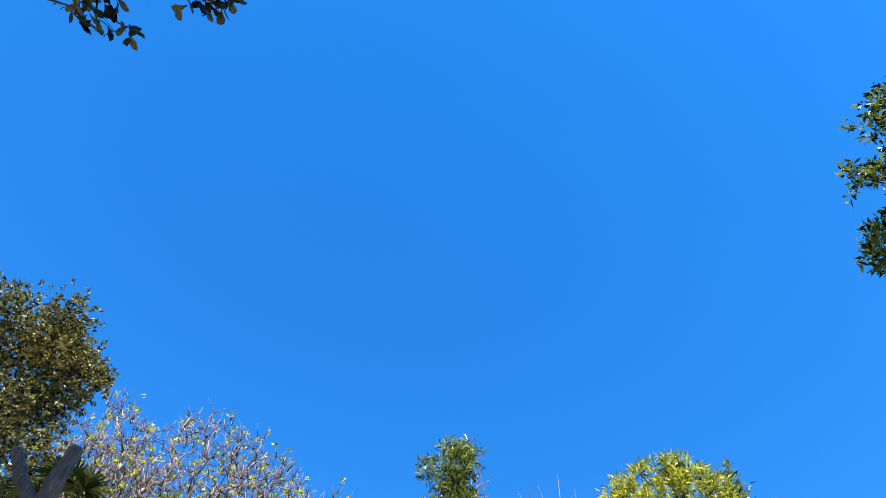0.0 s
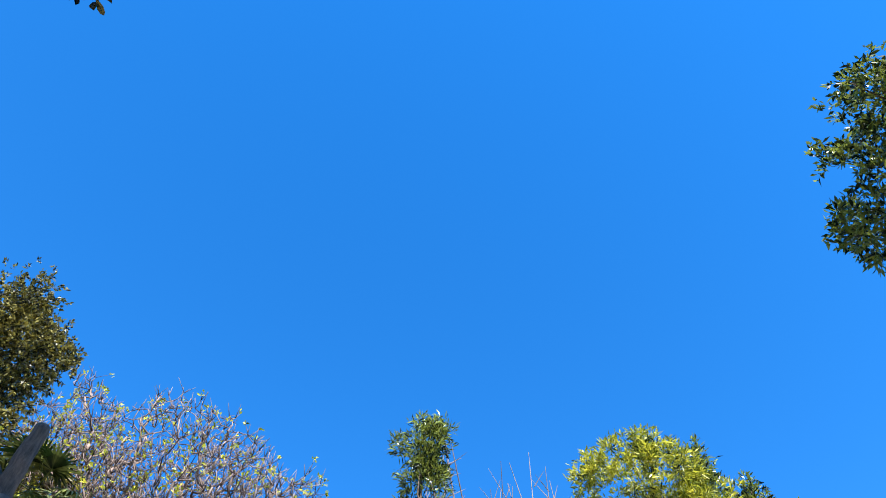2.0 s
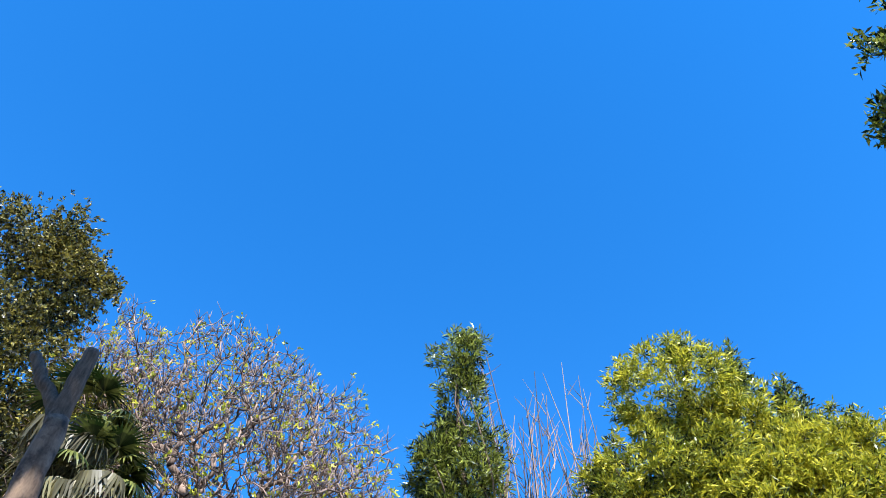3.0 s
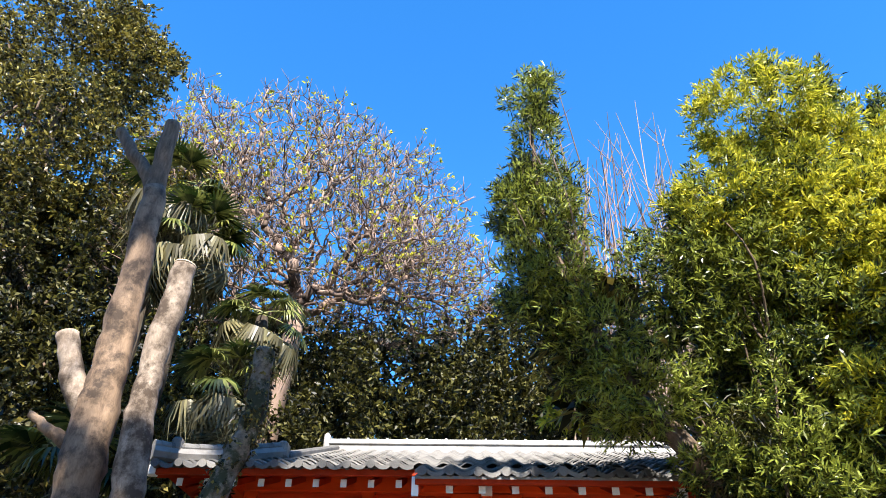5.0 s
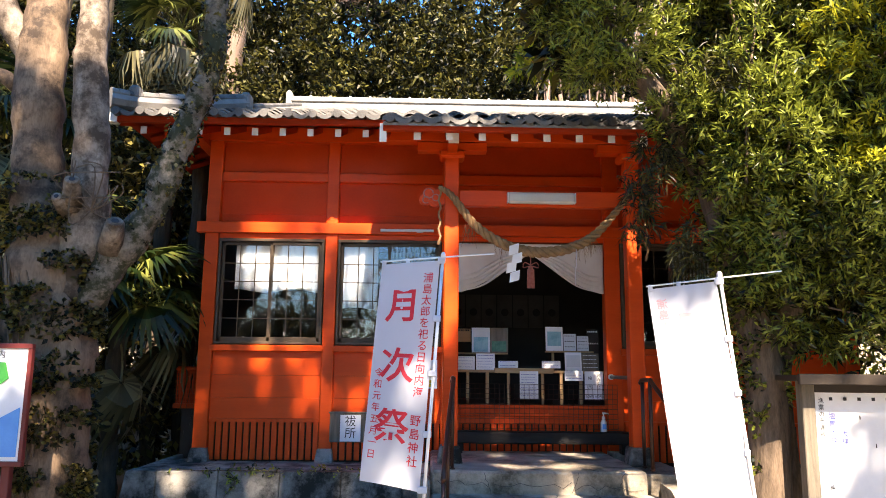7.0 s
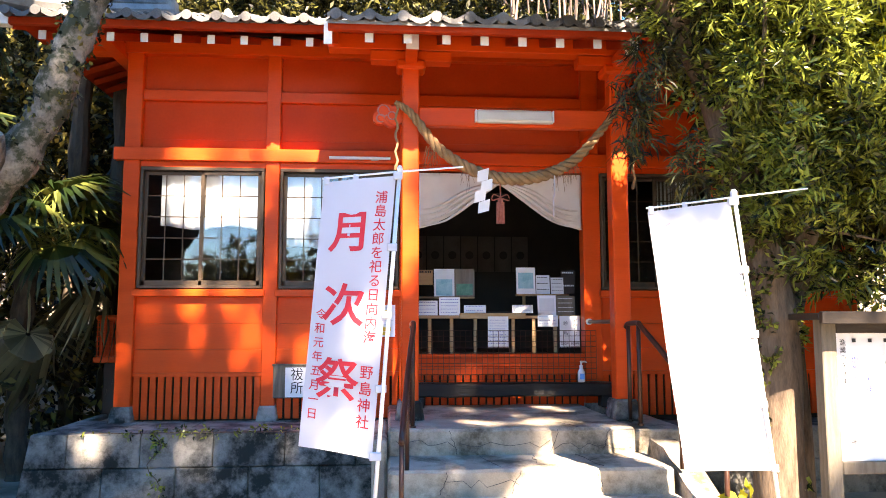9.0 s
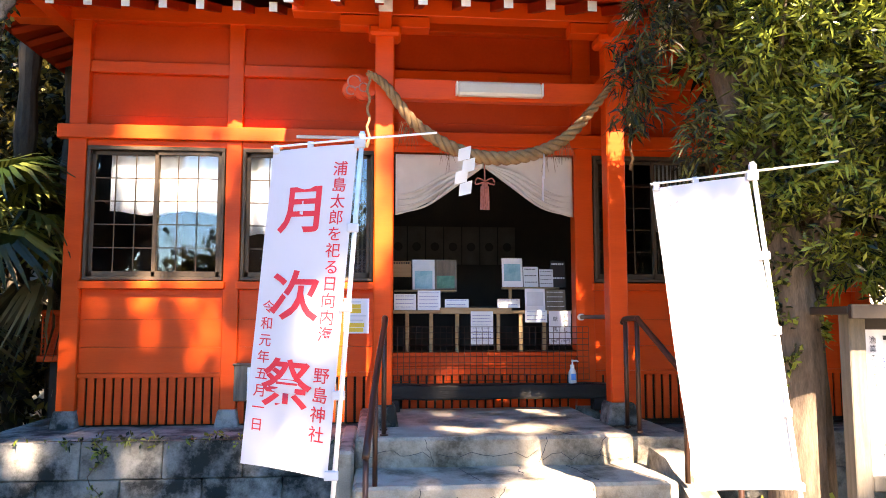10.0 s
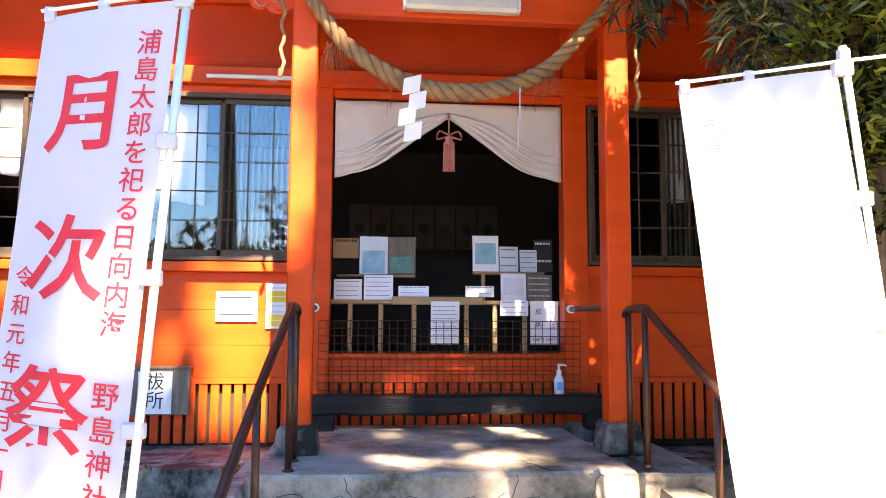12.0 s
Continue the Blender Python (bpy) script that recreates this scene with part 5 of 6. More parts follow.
hang_blobs = [(1.35, 6.6, 2.95, 0.17, 0.25, 0.28), (1.55, 6.6, 3.4, 0.14, 0.2, 0.3), (1.7, 6.3, 2.45, 0.16, 0.2, 0.3), (1.95, 6.5, 3.9, 0.3, 0.4, 0.4)]
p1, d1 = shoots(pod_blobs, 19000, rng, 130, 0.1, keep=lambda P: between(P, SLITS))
bright_blobs += [(3.3, 5.9, 3.3, 0.6, 0.3, 0.4), (4.2, 5.9, 3.6, 0.8, 0.4, 0.7), (4.6, 6.0, 6.4, 0.7, 0.5, 0.8), (3.0, 6.1, 6.2, 0.7, 0.5, 0.6)]
p2, d2 = shoots(bright_blobs, 9500, rng, 90, 0.09, keep=lambda P: between(P, SLITS), rise=0.7)
p3, d3 = shoots(spire_blobs, 3000, rng, 26, 0.2, rise=0.7)
# big dark leaves added inside the crown to stand for its inner shade
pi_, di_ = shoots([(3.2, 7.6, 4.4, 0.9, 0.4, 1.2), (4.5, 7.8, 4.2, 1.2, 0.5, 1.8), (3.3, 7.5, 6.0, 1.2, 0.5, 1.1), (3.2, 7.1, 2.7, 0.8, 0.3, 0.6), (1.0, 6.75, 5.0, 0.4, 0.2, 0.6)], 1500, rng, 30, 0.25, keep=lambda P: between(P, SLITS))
# hanging shoots, given a dark leaf colour to look shaded
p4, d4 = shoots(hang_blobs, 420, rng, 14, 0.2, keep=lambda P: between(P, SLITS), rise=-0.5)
wood = [(bend([(2.45, 6.75, -0.1), (2.40, 6.7, 0.6), (2.42, 6.7, 1.5), (2.25, 6.7, 2.4), (2.0, 6.7, 3.3), (1.6, 6.6, 3.9), (1.15, 6.55, 4.5), (0.75, 6.5, 5.3), (0.45, 6.45, 6.4), (0.40, 6.4, 7.7)], 4), spread_radii([0.21, 0.17, 0.155, 0.14, 0.12, 0.10, 0.08, 0.05, 0.03, 0.008], 37)),
        (bend([(2.42, 6.75, 1.3), (2.75, 6.8, 2.4), (3.0, 6.8, 3.8), (3.1, 6.7, 5.4), (2.85, 6.6, 7.3)], 4), spread_radii([0.13, 0.12, 0.09, 0.06, 0.02], 17))]
wood.append((bend([(2.66, 6.85, -0.1), (2.64, 6.8, 0.8), (2.62, 6.8, 1.6), (2.8, 6.8, 2.6)], 4), spread_radii([0.085, 0.065, 0.06, 0.05], 13)))
wood.append((bend([(2.80, 6.8, 2.98), (2.60, 6.6, 2.76), (2.45, 6.35, 2.67)], 3), spread_radii([0.10, 0.095, 0.085], 7)))
wood += limbs_to((2.3, 6.7, 2.3), [p1[i] for i in range(0, len(p1), 500)], 0.018, rng, 0.006)
wood += limbs_to((3.0, 6.8, 3.8), [p1[i] for i in range(120, len(p1), 700)] + [p2[i] for i in range(0, len(p2), 130)], 0.02, rng, 0.005)
wood += limbs_to((0.75, 6.5, 5.0), [p3[i] for i in range(0, len(p3), 110)], 0.018, rng, 0.004)
wood += limbs_to((1.9, 6.65, 3.5), [p4[i] for i in range(0, len(p4), 130)], 0.016, rng, 0.004)
pod = tree("podocarpus_tree", (2.45, 6.75, 0), "leafy evergreen tree with narrow leaves and a leaning brown trunk", wood, BARK,
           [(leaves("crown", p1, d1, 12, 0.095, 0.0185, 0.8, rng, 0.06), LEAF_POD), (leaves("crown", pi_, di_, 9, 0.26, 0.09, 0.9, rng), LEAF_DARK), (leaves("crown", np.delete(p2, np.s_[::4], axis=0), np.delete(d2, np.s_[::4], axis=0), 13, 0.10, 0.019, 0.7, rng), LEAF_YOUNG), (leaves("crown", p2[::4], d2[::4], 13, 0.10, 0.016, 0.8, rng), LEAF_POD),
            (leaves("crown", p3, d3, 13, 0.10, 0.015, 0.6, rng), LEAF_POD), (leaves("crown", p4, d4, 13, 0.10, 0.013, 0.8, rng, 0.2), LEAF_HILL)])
ps, ds = shoots([(3.85, 6.6, 7.9, 0.2, 0.2, 0.7), (4.35, 6.5, 7.3, 0.22, 0.2, 0.7)], 520, rng, 26, 0.2, rise=0.9)
tree("slender_tree", (3.9, 6.9, 0), "slender young tree with sparse narrow leaves", [(bend([(3.9, 6.9, -0.1), (4.1, 6.8, 3.5), (4.35, 6.5, 8.0)], 6), spread_radii([0.06, 0.04, 0.006], 13)), (bend([(4.05, 6.85, 3.0), (3.8, 6.7, 5.5), (3.9, 6.6, 8.7)], 5), spread_radii([0.04, 0.03, 0.005], 11))], BARK,
     [(leaves("crown", ps, ds, 11, 0.10, 0.02, 0.6, rng), LEAF_POD)])
p5, d5 = shoots([(0.75, 7.7, 4.75, 0.42, 0.25, 0.14), (1.0, 8.0, 4.95, 0.3, 0.2, 0.12)], 46, rng, 16, 0.2, rise=1.0)
sprig = tree("bright_sapling", (2.6, 7.2, 0), "sapling with bright whorled leaves reaching over the porch roof", [(bend([(2.6, 7.2, -0.05), (2.55, 7.2, 2.5), (1.9, 7.3, 4.35), (1.2, 7.6, 4.6), (0.6, 7.8, 4.75)], 5), spread_radii([0.03, 0.028, 0.022, 0.016, 0.006], 21))] + limbs_to((1.0, 7.7, 4.6), [p5[i] for i in range(0, len(p5), 6)], 0.01, rng, 0.003), TWIG,
              [(leaves("crown", p5, d5, 12, 0.13, 0.035, 0.75, rng), LEAF_YOUNG)])
# bare pale stems behind the spire
bare = []
for i in range(60):
    b = Vector((rng.uniform(1.6, 4.8), 14.4 + rng.uniform(-0.5, 0.5), rng.uniform(5.0, 8.5)))
    t = b + Vector((rng.uniform(-0.7, 0.5), rng.uniform(-0.4, 0.4), rng.uniform(5.0, 8.4)))
    m = b.lerp(t, 0.5) + Vector((rng.normal(0, 0.2), 0, 0))
    bare.append((bend([b, m, t], 4), spread_radii([0.024, 0.018, 0.007], 9)))
    for k in range(5):
        f = b.lerp(t, rng.uniform(0.35, 0.95))
        bare.append(([f, f + Vector((rng.uniform(-0.6, 0.6), rng.uniform(-0.3, 0.3), rng.uniform(0.4, 1.2)))], [0.013, 0.004]))
stools = [([(3.4, 14.6, 0.6), (3.4 + dx * 0.5, 14.5, 3.0), (3.4 + dx, 14.4, 7.0)], [0.12, 0.09, 0.04]) for dx in (-1.2, -0.7, -0.2, 0.3, 0.8, 1.3)]
shrub = tree("leafless_shrub", (3.4, 14.6, 0.6), "tangle of pale leafless stems behind the hall", stools, TWIG, [], "shrub", 6)
part("stem_tangle", tubes("stem_tangle", bare, 5), TWIG, shrub)

# grey-pink tree, nearly bare, behind the hall
def spreading_wood(trunk, blobs, count, tip_r, seed):
    """Branches that fill the blobs: each point joins the nearest branch, and girth adds up towards the trunk."""
    g = np.random.default_rng(seed)
    pts = []
    for b in blobs:
        d = unit(g.normal(0, 1, (int(count * b[6]), 3)))
        r = g.uniform(0.12, 1.0, (len(d), 1)) ** 0.5
        p = np.array(b[:3]) + d * r * np.array(b[3:6]) * (1 + 0.12 * np.sin(5 * d[:, :1] + 3 * d[:, 2:]))
        pts.append(p[d[:, 2] * r[:, 0] > -0.45])
    pts = np.concatenate(pts)
    fork = np.array(trunk[-1])
    pts = pts[np.argsort(np.linalg.norm(pts - fork, axis=1))]
    nodes = np.concatenate([[fork], pts])
    n = len(nodes)
    parent, run = np.zeros(n, int), np.zeros(n)
    for i in range(1, n):
        d = np.linalg.norm(nodes[:i] - nodes[i], axis=1)
        k = int(np.argmin(d + 0.22 * run[:i]))
        parent[i], run[i] = k, run[k] + d[k]
    load, kids = np.zeros(n), np.zeros(n, int)
    for i in range(n - 1, 0, -1):
        load[i] += kids[i] == 0
        load[parent[i]] += load[i]
        kids[parent[i]] += 1
    girth = tip_r * np.maximum(load, 1) ** 0.40
    wood, tips, ways = [(bend(trunk, 5), spread_radii([girth[0] * 1.25, girth[0] * 1.05, girth[0]], 5 * (len(trunk) - 1) + 1))], [], []
    for i in range(1, n):
        a, c = Vector(nodes[parent[i]]), Vector(nodes[i])
        m = a.lerp(c, 0.5) + Vector(g.normal(0, 0.09, 3)) * (c - a).length + Vector((0, 0, -0.05)) * (c - a).length
        r0 = min(girth[parent[i]], girth[i] * 1.25)
        wood.append(([a, m, c], [r0, (r0 + girth[i]) / 2, girth[i]]))
        if kids[i] < 2:
            out = (c - a).normalized()
            for k in range(3):
                w = (out * 0.6 + Vector(g.normal(0, 0.55, 3)) + Vector((0, 0, 0.75))).normalized()
                e = c + w * g.uniform(0.14, 0.42)
                wood.append(([c, e], [tip_r * 0.9, tip_r * 0.45]))
                tips.append(e)
                ways.append(w)
    return wood, np.array(tips), np.array(ways)


wood, tp, td = spreading_wood([(-4.0, 14.5, 0.5), (-4.4, 14.4, 5.0), (-4.1, 14.3, 9.4)], [(-4.2, 14.5, 11.5, 4.4, 2.6, 4.3, 0.72), (-7.3, 14.6, 13.4, 1.8, 1.6, 3.3, 0.20), (-1.3, 14.5, 10.4, 1.9, 1.6, 1.6, 0.12)], 6200, 0.0105, 11)
sel = rng.random(len(tp)) < 0.12
tree("budding_tree", (-4.0, 14.5, 0.5), "spreading grey-pink tree almost bare with first green buds", wood, TWIG, [(leaves("crown", tp[sel], td[sel], 6, 0.12, 0.05, 0.7, rng), LEAF_YOUNG)], sides=4)

# large dark evergreen at the far left
big_blobs = [(-11.6, 14.0, 17.6, 2.7, 2.4, 2.4), (-10.5, 13.6, 13.6, 2.6, 2.2, 2.2), (-12.5, 13.5, 11.0, 3.0, 2.0, 2.6), (-9.2, 13.8, 10.4, 2.3, 1.8, 2.0), (-8.5, 13.5, 7.6, 2.4, 1.6, 1.8), (-11.0, 12.6, 6.6, 2.6, 1.8, 2.2), (-7.4, 14.2, 12.4, 1.6, 1.4, 1.4), (-9.9, 14.0, 17.4, 1.5, 1.5, 1.5)]
pb, db = shoots(big_blobs, 17000, rng, 110, 0.115)
# below this height the leaves take the darker colour, as painted shade
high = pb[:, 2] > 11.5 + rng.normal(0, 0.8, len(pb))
wood = [(bend([(-10.5, 14.0, 0.5), (-10.6, 13.9, 6.0), (-10.8, 13.9, 11.0), (-11.4, 14.0, 17.0)], 5), spread_radii([0.55, 0.45, 0.3, 0.06], 16))]
wood += limbs_to((-10.6, 13.9, 6.0), [Vector((-10.6, 13.9, 6.0)).lerp(Vector(pb[i]), 0.78) for i in range(0, len(pb), 700)], 0.09, rng, 0.02)
wood += limbs_to((-10.9, 13.9, 11.0), [Vector((-10.9, 13.9, 11.0)).lerp(Vector(pb[i]), 0.72) for i in range(200, len(pb), 700)], 0.07, rng, 0.02)
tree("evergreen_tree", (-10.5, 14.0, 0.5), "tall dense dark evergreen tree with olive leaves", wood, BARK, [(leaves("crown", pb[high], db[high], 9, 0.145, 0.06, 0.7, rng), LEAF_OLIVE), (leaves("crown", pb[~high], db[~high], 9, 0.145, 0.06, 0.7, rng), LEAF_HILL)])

# woods on the hill behind
hill_blobs = []
for i in range(46):
    x = rng.uniform(-16, 16)
    y = rng.uniform(15.5, 21)
    hill_blobs.append((x, y, ground_height(x, y) + rng.uniform(2.0, 5.5), rng.uniform(1.4, 2.4), 1.4, rng.uniform(1.4, 2.6)))
for x in np.arange(-7.5, 9.0, 0.9):
    hill_blobs.append((x, 16.2 + rng.uniform(-0.4, 0.4), rng.uniform(6.0, 8.6), 1.3, 0.9, 1.7))
for x in np.arange(-4.8, 3.2, 0.8):
    hill_blobs.append((x, 15.3 + rng.uniform(-0.3, 0.3), rng.uniform(7.4, 9.4), 1.0, 0.8, 1.2))
for x in np.arange(-7.5, 9.0, 1.3):
    hill_blobs.append((x, 14.8 + rng.uniform(-0.3, 0.3), rng.uniform(3.0, 6.2), 1.2, 0.9, 1.6))
for x in np.arange(-7.6, -2.0, 0.9):
    hill_blobs.append((x, 13.5 + rng.uniform(-0.2, 0.2), rng.uniform(5.6, 8.0), 0.9, 0.4, 1.5))
ph, dh = shoots(hill_blobs, 35000, rng, 18, 0.2)
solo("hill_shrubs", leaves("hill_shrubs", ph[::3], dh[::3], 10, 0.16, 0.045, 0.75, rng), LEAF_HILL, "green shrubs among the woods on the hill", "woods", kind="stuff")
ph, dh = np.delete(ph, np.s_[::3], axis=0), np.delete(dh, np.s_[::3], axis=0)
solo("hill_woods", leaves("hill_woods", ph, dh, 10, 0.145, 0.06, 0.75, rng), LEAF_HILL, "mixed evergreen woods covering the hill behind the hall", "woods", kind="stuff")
deep = [(x, 18.6 + rng.uniform(-0.5, 0.5), z + rng.uniform(-0.4, 0.4), 1.5, 0.9, 1.4) for x in np.arange(-15, 15.1, 1.8) for z in (6.5, 8.6, 10.6)]
deep += [(x, 17.4, 13.0 + rng.uniform(-0.6, 0.6), 1.5, 0.9, 1.6) for x in (-15, -13.4, -11.8, -10.2, -8.6, 9.0, 10.6, 12.2)]
pd_, dd_ = shoots(deep, 9000, rng, 26, 0.25)
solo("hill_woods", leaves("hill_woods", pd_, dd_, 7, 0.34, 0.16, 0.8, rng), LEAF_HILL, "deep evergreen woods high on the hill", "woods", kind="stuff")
stems = []
for b in hill_blobs[:46]:
    stems.append(([(b[0], b[1], ground_height(b[0], b[1]) - 0.2), (b[0] + rng.uniform(-0.4, 0.4), b[1], b[2] - 1), (b[0], b[1], b[2] + 1)], [0.14, 0.1, 0.04]))
solo("hill_trunks", tubes("hill_trunks", stems, 6), BARK, "thin trunks of the woods on the hill", "trunks", kind="stuff")
# undergrowth at the left of the hall
pu, du = shoots([(-4.6, 10.6, 1.0, 1.2, 1.0, 0.9), (-6.0, 9.6, 1.2, 1.4, 1.2, 1.1), (-5.6, 11.8, 3.0, 1.5, 1.0, 2.0), (-7.6, 10.5, 3.4, 1.6, 1.4, 2.4), (-4.2, 12.4, 2.6, 1.0, 0.8, 2.0)], 3600, rng, 30, 0.2)
solo("undergrowth", leaves("undergrowth", pu, du, 8, 0.16, 0.07, 0.7, rng), LEAF_DARK, "dark broad-leaved shrubs in shade beside the hall", "shrubs", kind="stuff")
pu, du = shoots([(5.6, 9.5, 1.6, 1.0, 1.4, 1.6), (5.2, 7.4, 0.9, 1.0, 1.0, 0.9), (6.5, 6.0, 1.6, 1.4, 1.4, 1.6)], 2200, rng, 26, 0.2)
solo("undergrowth", leaves("undergrowth", pu, du, 8, 0.14, 0.05, 0.7, rng), LEAF_POD, "green shrubs beside the notice board", "shrubs", kind="stuff")

# fan palms
def frond_data(seed, droop):
    r = random.Random(seed)
    v, q = [], []
    n = 30
    for i in range(n):
        a = radians(-125 + 250 * i / (n - 1))
        L = 0.52 * (0.75 + 0.25 * cos(a)) * r.uniform(0.92, 1.05)
        d, s = Vector((cos(a), sin(a), 0)), Vector((-sin(a), cos(a), 0))
        k = len(v)
        for u, wd in ((0.05, 0.006), (0.45, 0.022), (0.8, 0.014), (1.0, 0.001)):
            z = -droop * max(0, u - 0.4) ** 1.6 * r.uniform(0.7, 1.4) + 0.05 * u
            c = d * L * u
            v += [c + s * wd + Vector((0, 0, z)), c - s * wd + Vector((0, 0, z - 0.008))]
        for j in range(3):
            q.append((k + 2 * j, k + 2 * j + 1, k + 2 * j + 3, k + 2 * j + 2))
    k = len(v)
    for u in range(5):
        p = Vector((-0.55 + 0.55 * u / 4, 0, -0.12 * (1 - u / 4) ** 2))
        v += [p + Vector((0, 0.011, 0)), p + Vector((0, -0.011, 0)), p + Vector((0, 0, 0.014))]
    for u in range(4):
        for e in range(3):
            q.append((k + 3 * u + e, k + 3 * u + (e + 1) % 3, k + 3 * u + 3 + (e + 1) % 3, k + 3 * u + 3 + e))
    return mesh_of("frond", v, q)


FRONDS = [frond_data(i, 0.5) for i in range(3)]
DRY = [frond_data(10 + i, 1.3) for i in range(2)]
for m_ in FRONDS:
    m_.materials.append(LEAF_PALM)
for m_ in DRY:
    m_.materials.append(LEAF_DRY)


def palm(x, y, base, top, count, dry, seed, size=1.0, label="shaggy fan palm with drooping green and dry fronds"):
    r = random.Random(seed)
    ob = thing("fan_palm", (x, y, base), label, "palm", "fan palms")
    line = bend([(x, y, base - 0.2), (x + r.uniform(-0.1, 0.1), y, (base + top) / 2), (x, y, top)], 8)
    part("trunk", tubes("trunk", [(line, [0.09 + 0.03 * (i % 2) for i in range(len(line))])], 10), PALM_BARK, ob)
    for i in range(count + dry):
        isdry = i >= count
        az = i * 2.4 + r.uniform(-0.3, 0.3)
        tilt = r.uniform(-10, 60) if not isdry else r.uniform(-75, -5)
        m = Matrix.Translation((x, y, top - (0.25 if isdry else 0) + r.uniform(-0.1, 0.15))) @ Matrix.Rotation(az, 4, "Z") @ Matrix.Rotation(-radians(tilt), 4, "Y") @ Matrix.Translation((0.5 * size, 0, 0)) @ Matrix.Rotation(radians(r.uniform(-25, 25)), 4, "X") @ Matrix.Rotation(radians(25 if not isdry else 10), 4, "Y") @ Matrix.Scale(size, 4)
        part("frond", (DRY if isdry else FRONDS)[i % (2 if isdry else 3)], None, ob, at=m)


palm(-4.95, 10.5, 0, 8.9, 9, 17, 1, 1.1)
palm(-3.65, 10.7, 0, 7.5, 9, 15, 2, 0.95)
palm(-5.6, 10.6, 0, 10.0, 9, 15, 3, 1.15)
palm(-3.9, 10.4, 0, 6.2, 8, 14, 7, 0.95)
palm(-4.0, 9.5, 0, 2.3, 22, 3, 4, 1.3, "low fan palm with sunlit green fronds beside the hall")
palm(-4.9, 9.0, 0, 2.9, 18, 4, 5, 1.3, "low fan palm with green fronds in shade")
palm(-5.6, 9.8, 0, 4.6, 14, 8, 6, 1.2)

# small broad-leaved plant by the steps
pp, dp = shoots([(2.0, 6.35, 0.30, 0.16, 0.12, 0.16)], 14, rng, 6, 0.2, rise=0.8)
plant = thing("small_plant", (2.0, 6.35, 0), "small plant with bright broad leaves at the banner's foot", "plant")
part("stalk", tubes("stalk", [([(2.0, 6.35, -0.02), tuple(p)], [0.008, 0.003]) for p in pp[:8]], 5), BARK, plant)
part("foliage", leaves("foliage", pp, dp, 5, 0.15, 0.06, 0.6, rng), LEAF_YOUNG, plant)

# trees beside and behind the walker, whose crowns shade the hall
tp1, td1 = shoots([(-3.6, 0.9, 7.4, 0.9, 0.8, 0.6), (-4.6, 0.0, 7.6, 1.4, 1.3, 1.0)], 330, rng, 20, 0.16)
sprigs = np.array([(-2.24, 1.30, 6.00), (-2.07, 1.22, 6.00), (-2.01, 1.36, 6.00), (-2.17, 1.34, 6.00), (-1.66, 1.17, 6.00), (-1.55, 1.17, 6.00), (-1.47, 1.12, 6.00), (-2.22, 1.13, 6.00), (-1.95, 1.07, 6.00)])
sprigs += np.array([0.0, -0.05, 0])
tp1, td1 = np.concatenate([sprigs, tp1]), np.concatenate([unit(np.tile([0.2, 0.2, -0.1], (len(sprigs), 1))), td1])
tree("broadleaf_tree", (-5.2, -0.6, 0), "evergreen tree overhead with dark leaves in whorls", [(bend([(-5.2, -0.6, -0.1), (-5.1, -0.5, 4.0), (-4.6, -0.1, 7.0)], 5), spread_radii([0.2, 0.15, 0.08], 11))] + limbs_to((-3.2, 0.75, 7.2), [tp1[i] for i in range(0, 9)], 0.012, rng, 0.004) + limbs_to((-4.9, -0.3, 5.5), [Vector((-3.2, 0.75, 7.2))] + [tp1[i] for i in range(9, len(tp1), 16)], 0.03, rng, 0.005), BARK,
     [(leaves("crown", tp1, td1, 10, 0.12, 0.045, 1.1, rng, 0.1, ((0.3, 0.22), (0.62, 0.5), (0.88, 0.36))), LEAF_DARK)])
tp2, td2 = shoots([(4.1, 2.5, 7.4, 0.35, 0.5, 1.0), (4.15, 1.9, 8.2, 0.4, 0.5, 0.8), (3.65, 2.25, 7.6, 0.3, 0.3, 0.45), (3.75, 1.75, 8.0, 0.3, 0.3, 0.5), (3.8, 2.85, 7.4, 0.25, 0.3, 0.4)], 850, rng, 26, 0.2)
tree("side_tree", (6.4, 1.8, 0), "evergreen tree overhead with small glossy sunlit leaves", [(bend([(6.4, 1.8, -0.1), (6.2, 1.9, 4.0), (5.3, 2.2, 7.6)], 5), spread_radii([0.2, 0.14, 0.05], 11))] + limbs_to((6.0, 2.0, 5.2), [tp2[i] for i in range(0, len(tp2), 60)], 0.035, rng, 0.004), BARK,
     [(leaves("crown", tp2, td2, 9, 0.085, 0.03, 0.75, rng), LEAF_POD)])
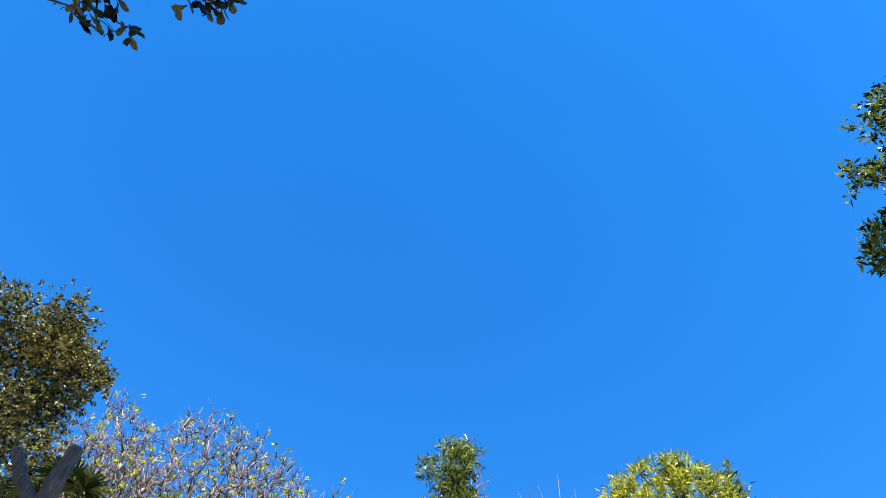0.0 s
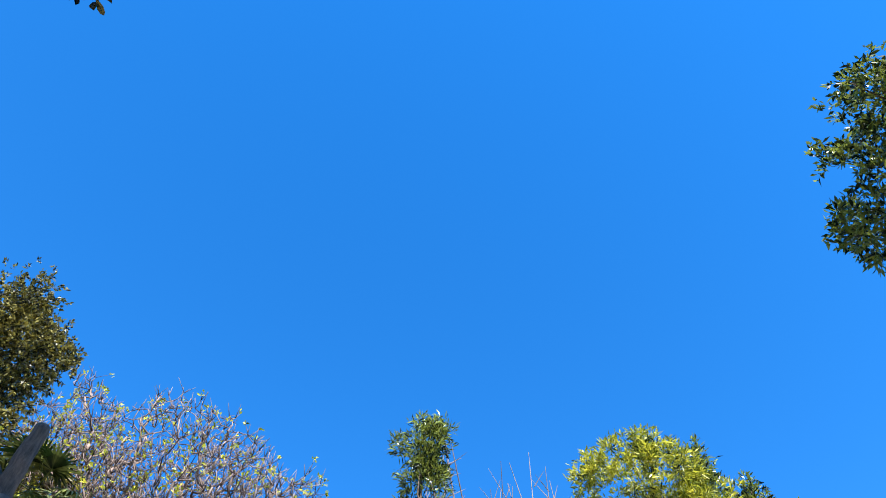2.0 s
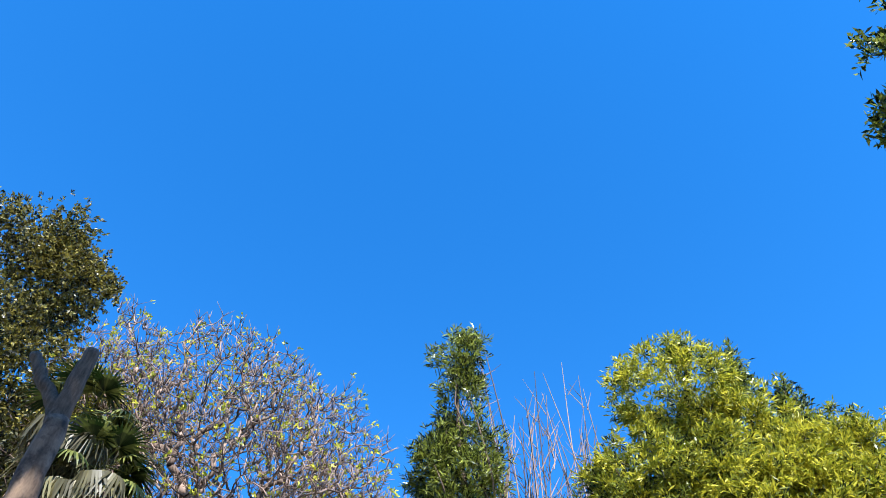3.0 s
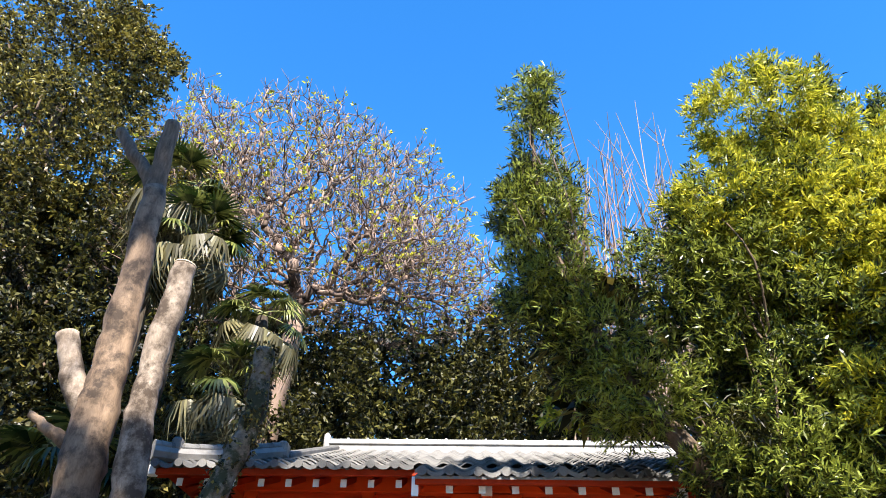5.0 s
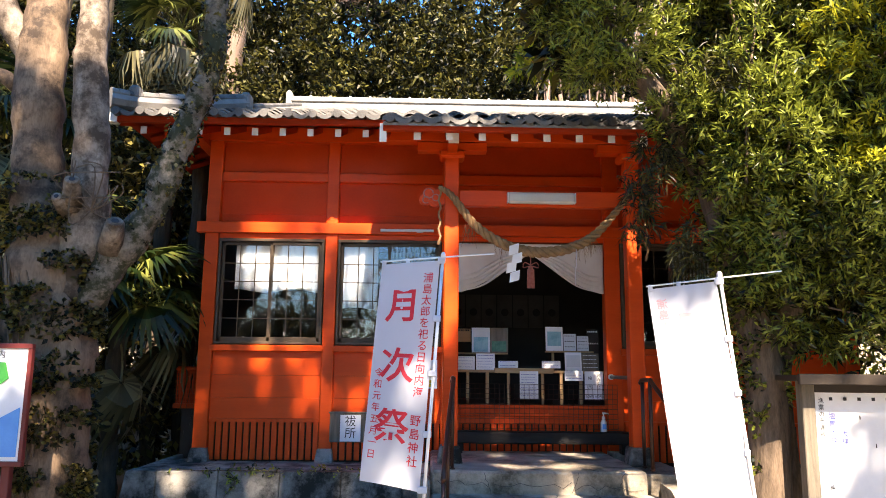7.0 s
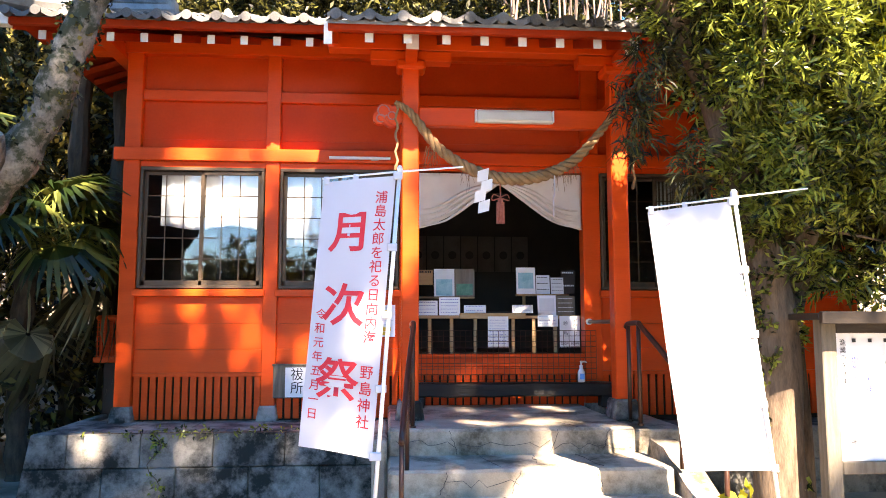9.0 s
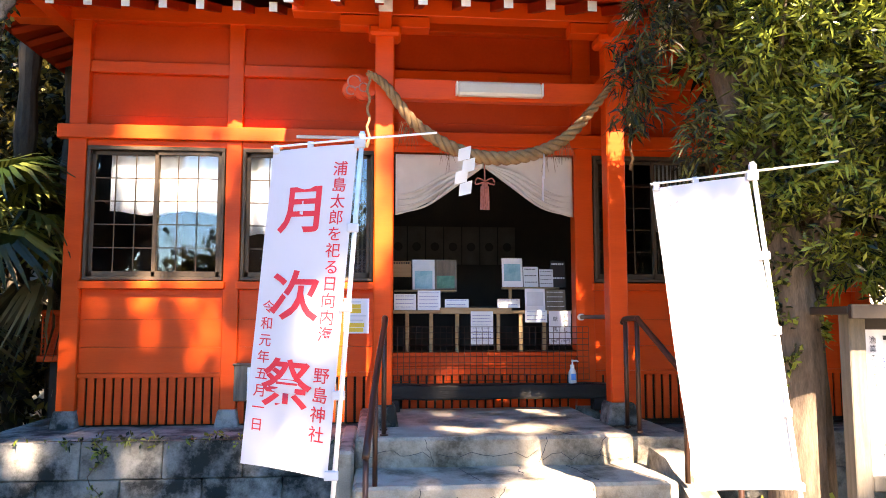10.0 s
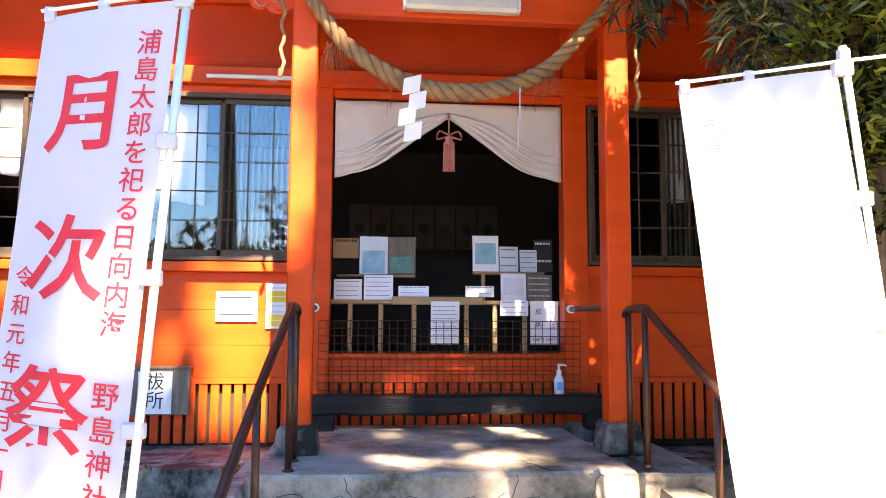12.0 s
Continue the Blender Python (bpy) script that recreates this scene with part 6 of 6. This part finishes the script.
# unseen crowns, placed and pierced to throw the dappled shade
for loc, blobs, count in (((0.5, -6.0, 0), [(0.0, -3.6, 12.6, 2.4, 1.6, 1.8), (2.4, -3.8, 13.4, 2.2, 1.6, 1.8), (-1.6, -3.4, 11.0, 1.8, 1.4, 1.4), (1.2, -4.4, 15.2, 2.2, 1.6, 1.4), (1.6, -3.2, 10.6, 1.5, 1.2, 1.0)], 3600),
                          ((5.2, -5.4, 0), [(4.2, -3.2, 11.2, 1.9, 1.6, 2.0), (5.6, -3.6, 13.2, 2.0, 1.6, 1.8), (3.2, -2.8, 9.4, 1.2, 1.2, 1.2)], 1900),
                          ((-3.6, -5.6, 0), [(-3.0, -3.4, 11.6, 2.0, 1.6, 1.9), (-3.8, -3.6, 9.4, 1.8, 1.5, 1.5), (-1.0, -3.0, 9.2, 1.6, 1.2, 1.1), (-2.0, -3.6, 14.2, 1.9, 1.4, 1.7)], 2500), ((-6.4, -5.0, 0), [(-3.2, -4.0, 16.8, 2.0, 1.5, 1.5), (-5.2, -3.6, 14.0, 2.2, 1.6, 2.0), (-5.8, -3.4, 11.0, 2.0, 1.5, 1.8), (-3.6, -4.2, 19.2, 2.0, 1.5, 1.6), (-1.2, -4.0, 17.2, 1.7, 1.4, 1.7), (-5.6, -4.0, 17.2, 1.8, 1.5, 1.7)], 8500)):
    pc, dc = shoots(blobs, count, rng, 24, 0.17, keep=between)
    fork = (loc[0], loc[1] + 0.8, 7.0)
    tree("shade_tree", loc, "tall evergreen tree behind the path shading the hall", [(bend([(loc[0], loc[1], -0.1), (loc[0], loc[1] + 0.3, 3.5), fork], 4), spread_radii([0.32, 0.26, 0.2], 9))] + limbs_to(fork, [pc[i] for i in range(0, len(pc), 120)], 0.08, rng, 0.01), BARK,
         [(leaves("crown", pc, dc, 8, 0.20, 0.085, 0.75, rng), LEAF_WOOD)])

# woods that close the place round and behind the walker
ring = []
for i in range(48):
    a = radians(rng.uniform(-205, 25))
    r = rng.uniform(12, 16)
    ring.append((r * cos(a), 2.0 + r * sin(a), rng.uniform(1.5, 9.0), rng.uniform(1.6, 2.6), rng.uniform(1.6, 2.6), rng.uniform(1.6, 2.8)))
for i in range(24):
    a = radians(-200 + 220 * i / 23)
    ring.append((14 * cos(a), 2 + 14 * sin(a), 2.0, 1.6, 1.6, 2.0))
pr, dr = shoots(ring, 13500, rng, 18, 0.22)
solo("surrounding_woods", leaves("surrounding_woods", pr, dr, 7, 0.34, 0.16, 0.75, rng), LEAF_WOOD, "evergreen woods closing the clearing round the shrine", "woods", kind="stuff")

# creeper on the plinth's face
cp = [(x, 8.35 + rng.uniform(-0.02, 0.03), 0.585 + rng.uniform(-0.03, 0.03)) for x in np.concatenate([rng.normal(-2.3, 0.3, 26), rng.normal(-1.5, 0.35, 24)])]
cp += [(-2.32 + 0.06 * sin(9 * t) + rng.normal(0, 0.03), 8.33, 0.55 - 0.5 * t) for t in rng.uniform(0, 1, 26)]
cp = np.array(cp)
weeds = thing("plinth_creeper", (-2.0, 8.4, 0.0), "thin green creeper growing over the concrete plinth", "creeper")
part("foliage", leaves("foliage", cp, unit(rng.normal(0, 1, cp.shape) + np.array([0, -0.8, 0.2])), 4, 0.055, 0.022, 0.7, rng), LEAF_POD, weeds)
part("stem", tubes("stem", [([(-2.32 + 0.06 * sin(9 * t), 8.325, 0.57 - 0.5 * t) for t in np.linspace(0, 1, 9)], 0.004), ([(-2.8 + 0.2 * k, 8.345, 0.588) for k in range(9)], 0.004)], 5), BARK, weeds)

# creeper on the right-hand trunk
tz = rng.uniform(0.4, 3.9, 1500)
tw = rng.uniform(0, 2 * pi, 1500)
tx = np.interp(tz, [0.5, 1.5, 2.4, 3.3, 3.9], [2.40, 2.42, 2.25, 2.0, 1.6])
tc = np.stack([tx + 0.17 * np.cos(tw), 6.7 + 0.17 * np.sin(tw), tz], axis=1)
ok = np.array([noise.noise(Vector(p) * 2.6) > -0.05 + 0.35 * (p[2] < 1.1) for p in tc])
part("creeper", leaves("creeper", tc[ok], unit(np.stack([np.cos(tw), np.sin(tw), 0.2 * np.ones(1500)], axis=1))[ok], 4, 0.06, 0.03, 0.7, rng), LEAF_POD, pod)
part("sawn_end", tubes("sawn_end", [([(2.45, 6.36, 2.67), (2.44, 6.34, 2.66)], [0.084, 0.08])], 14), CUT_WOOD, pod, "pale sawn end of a cut limb")
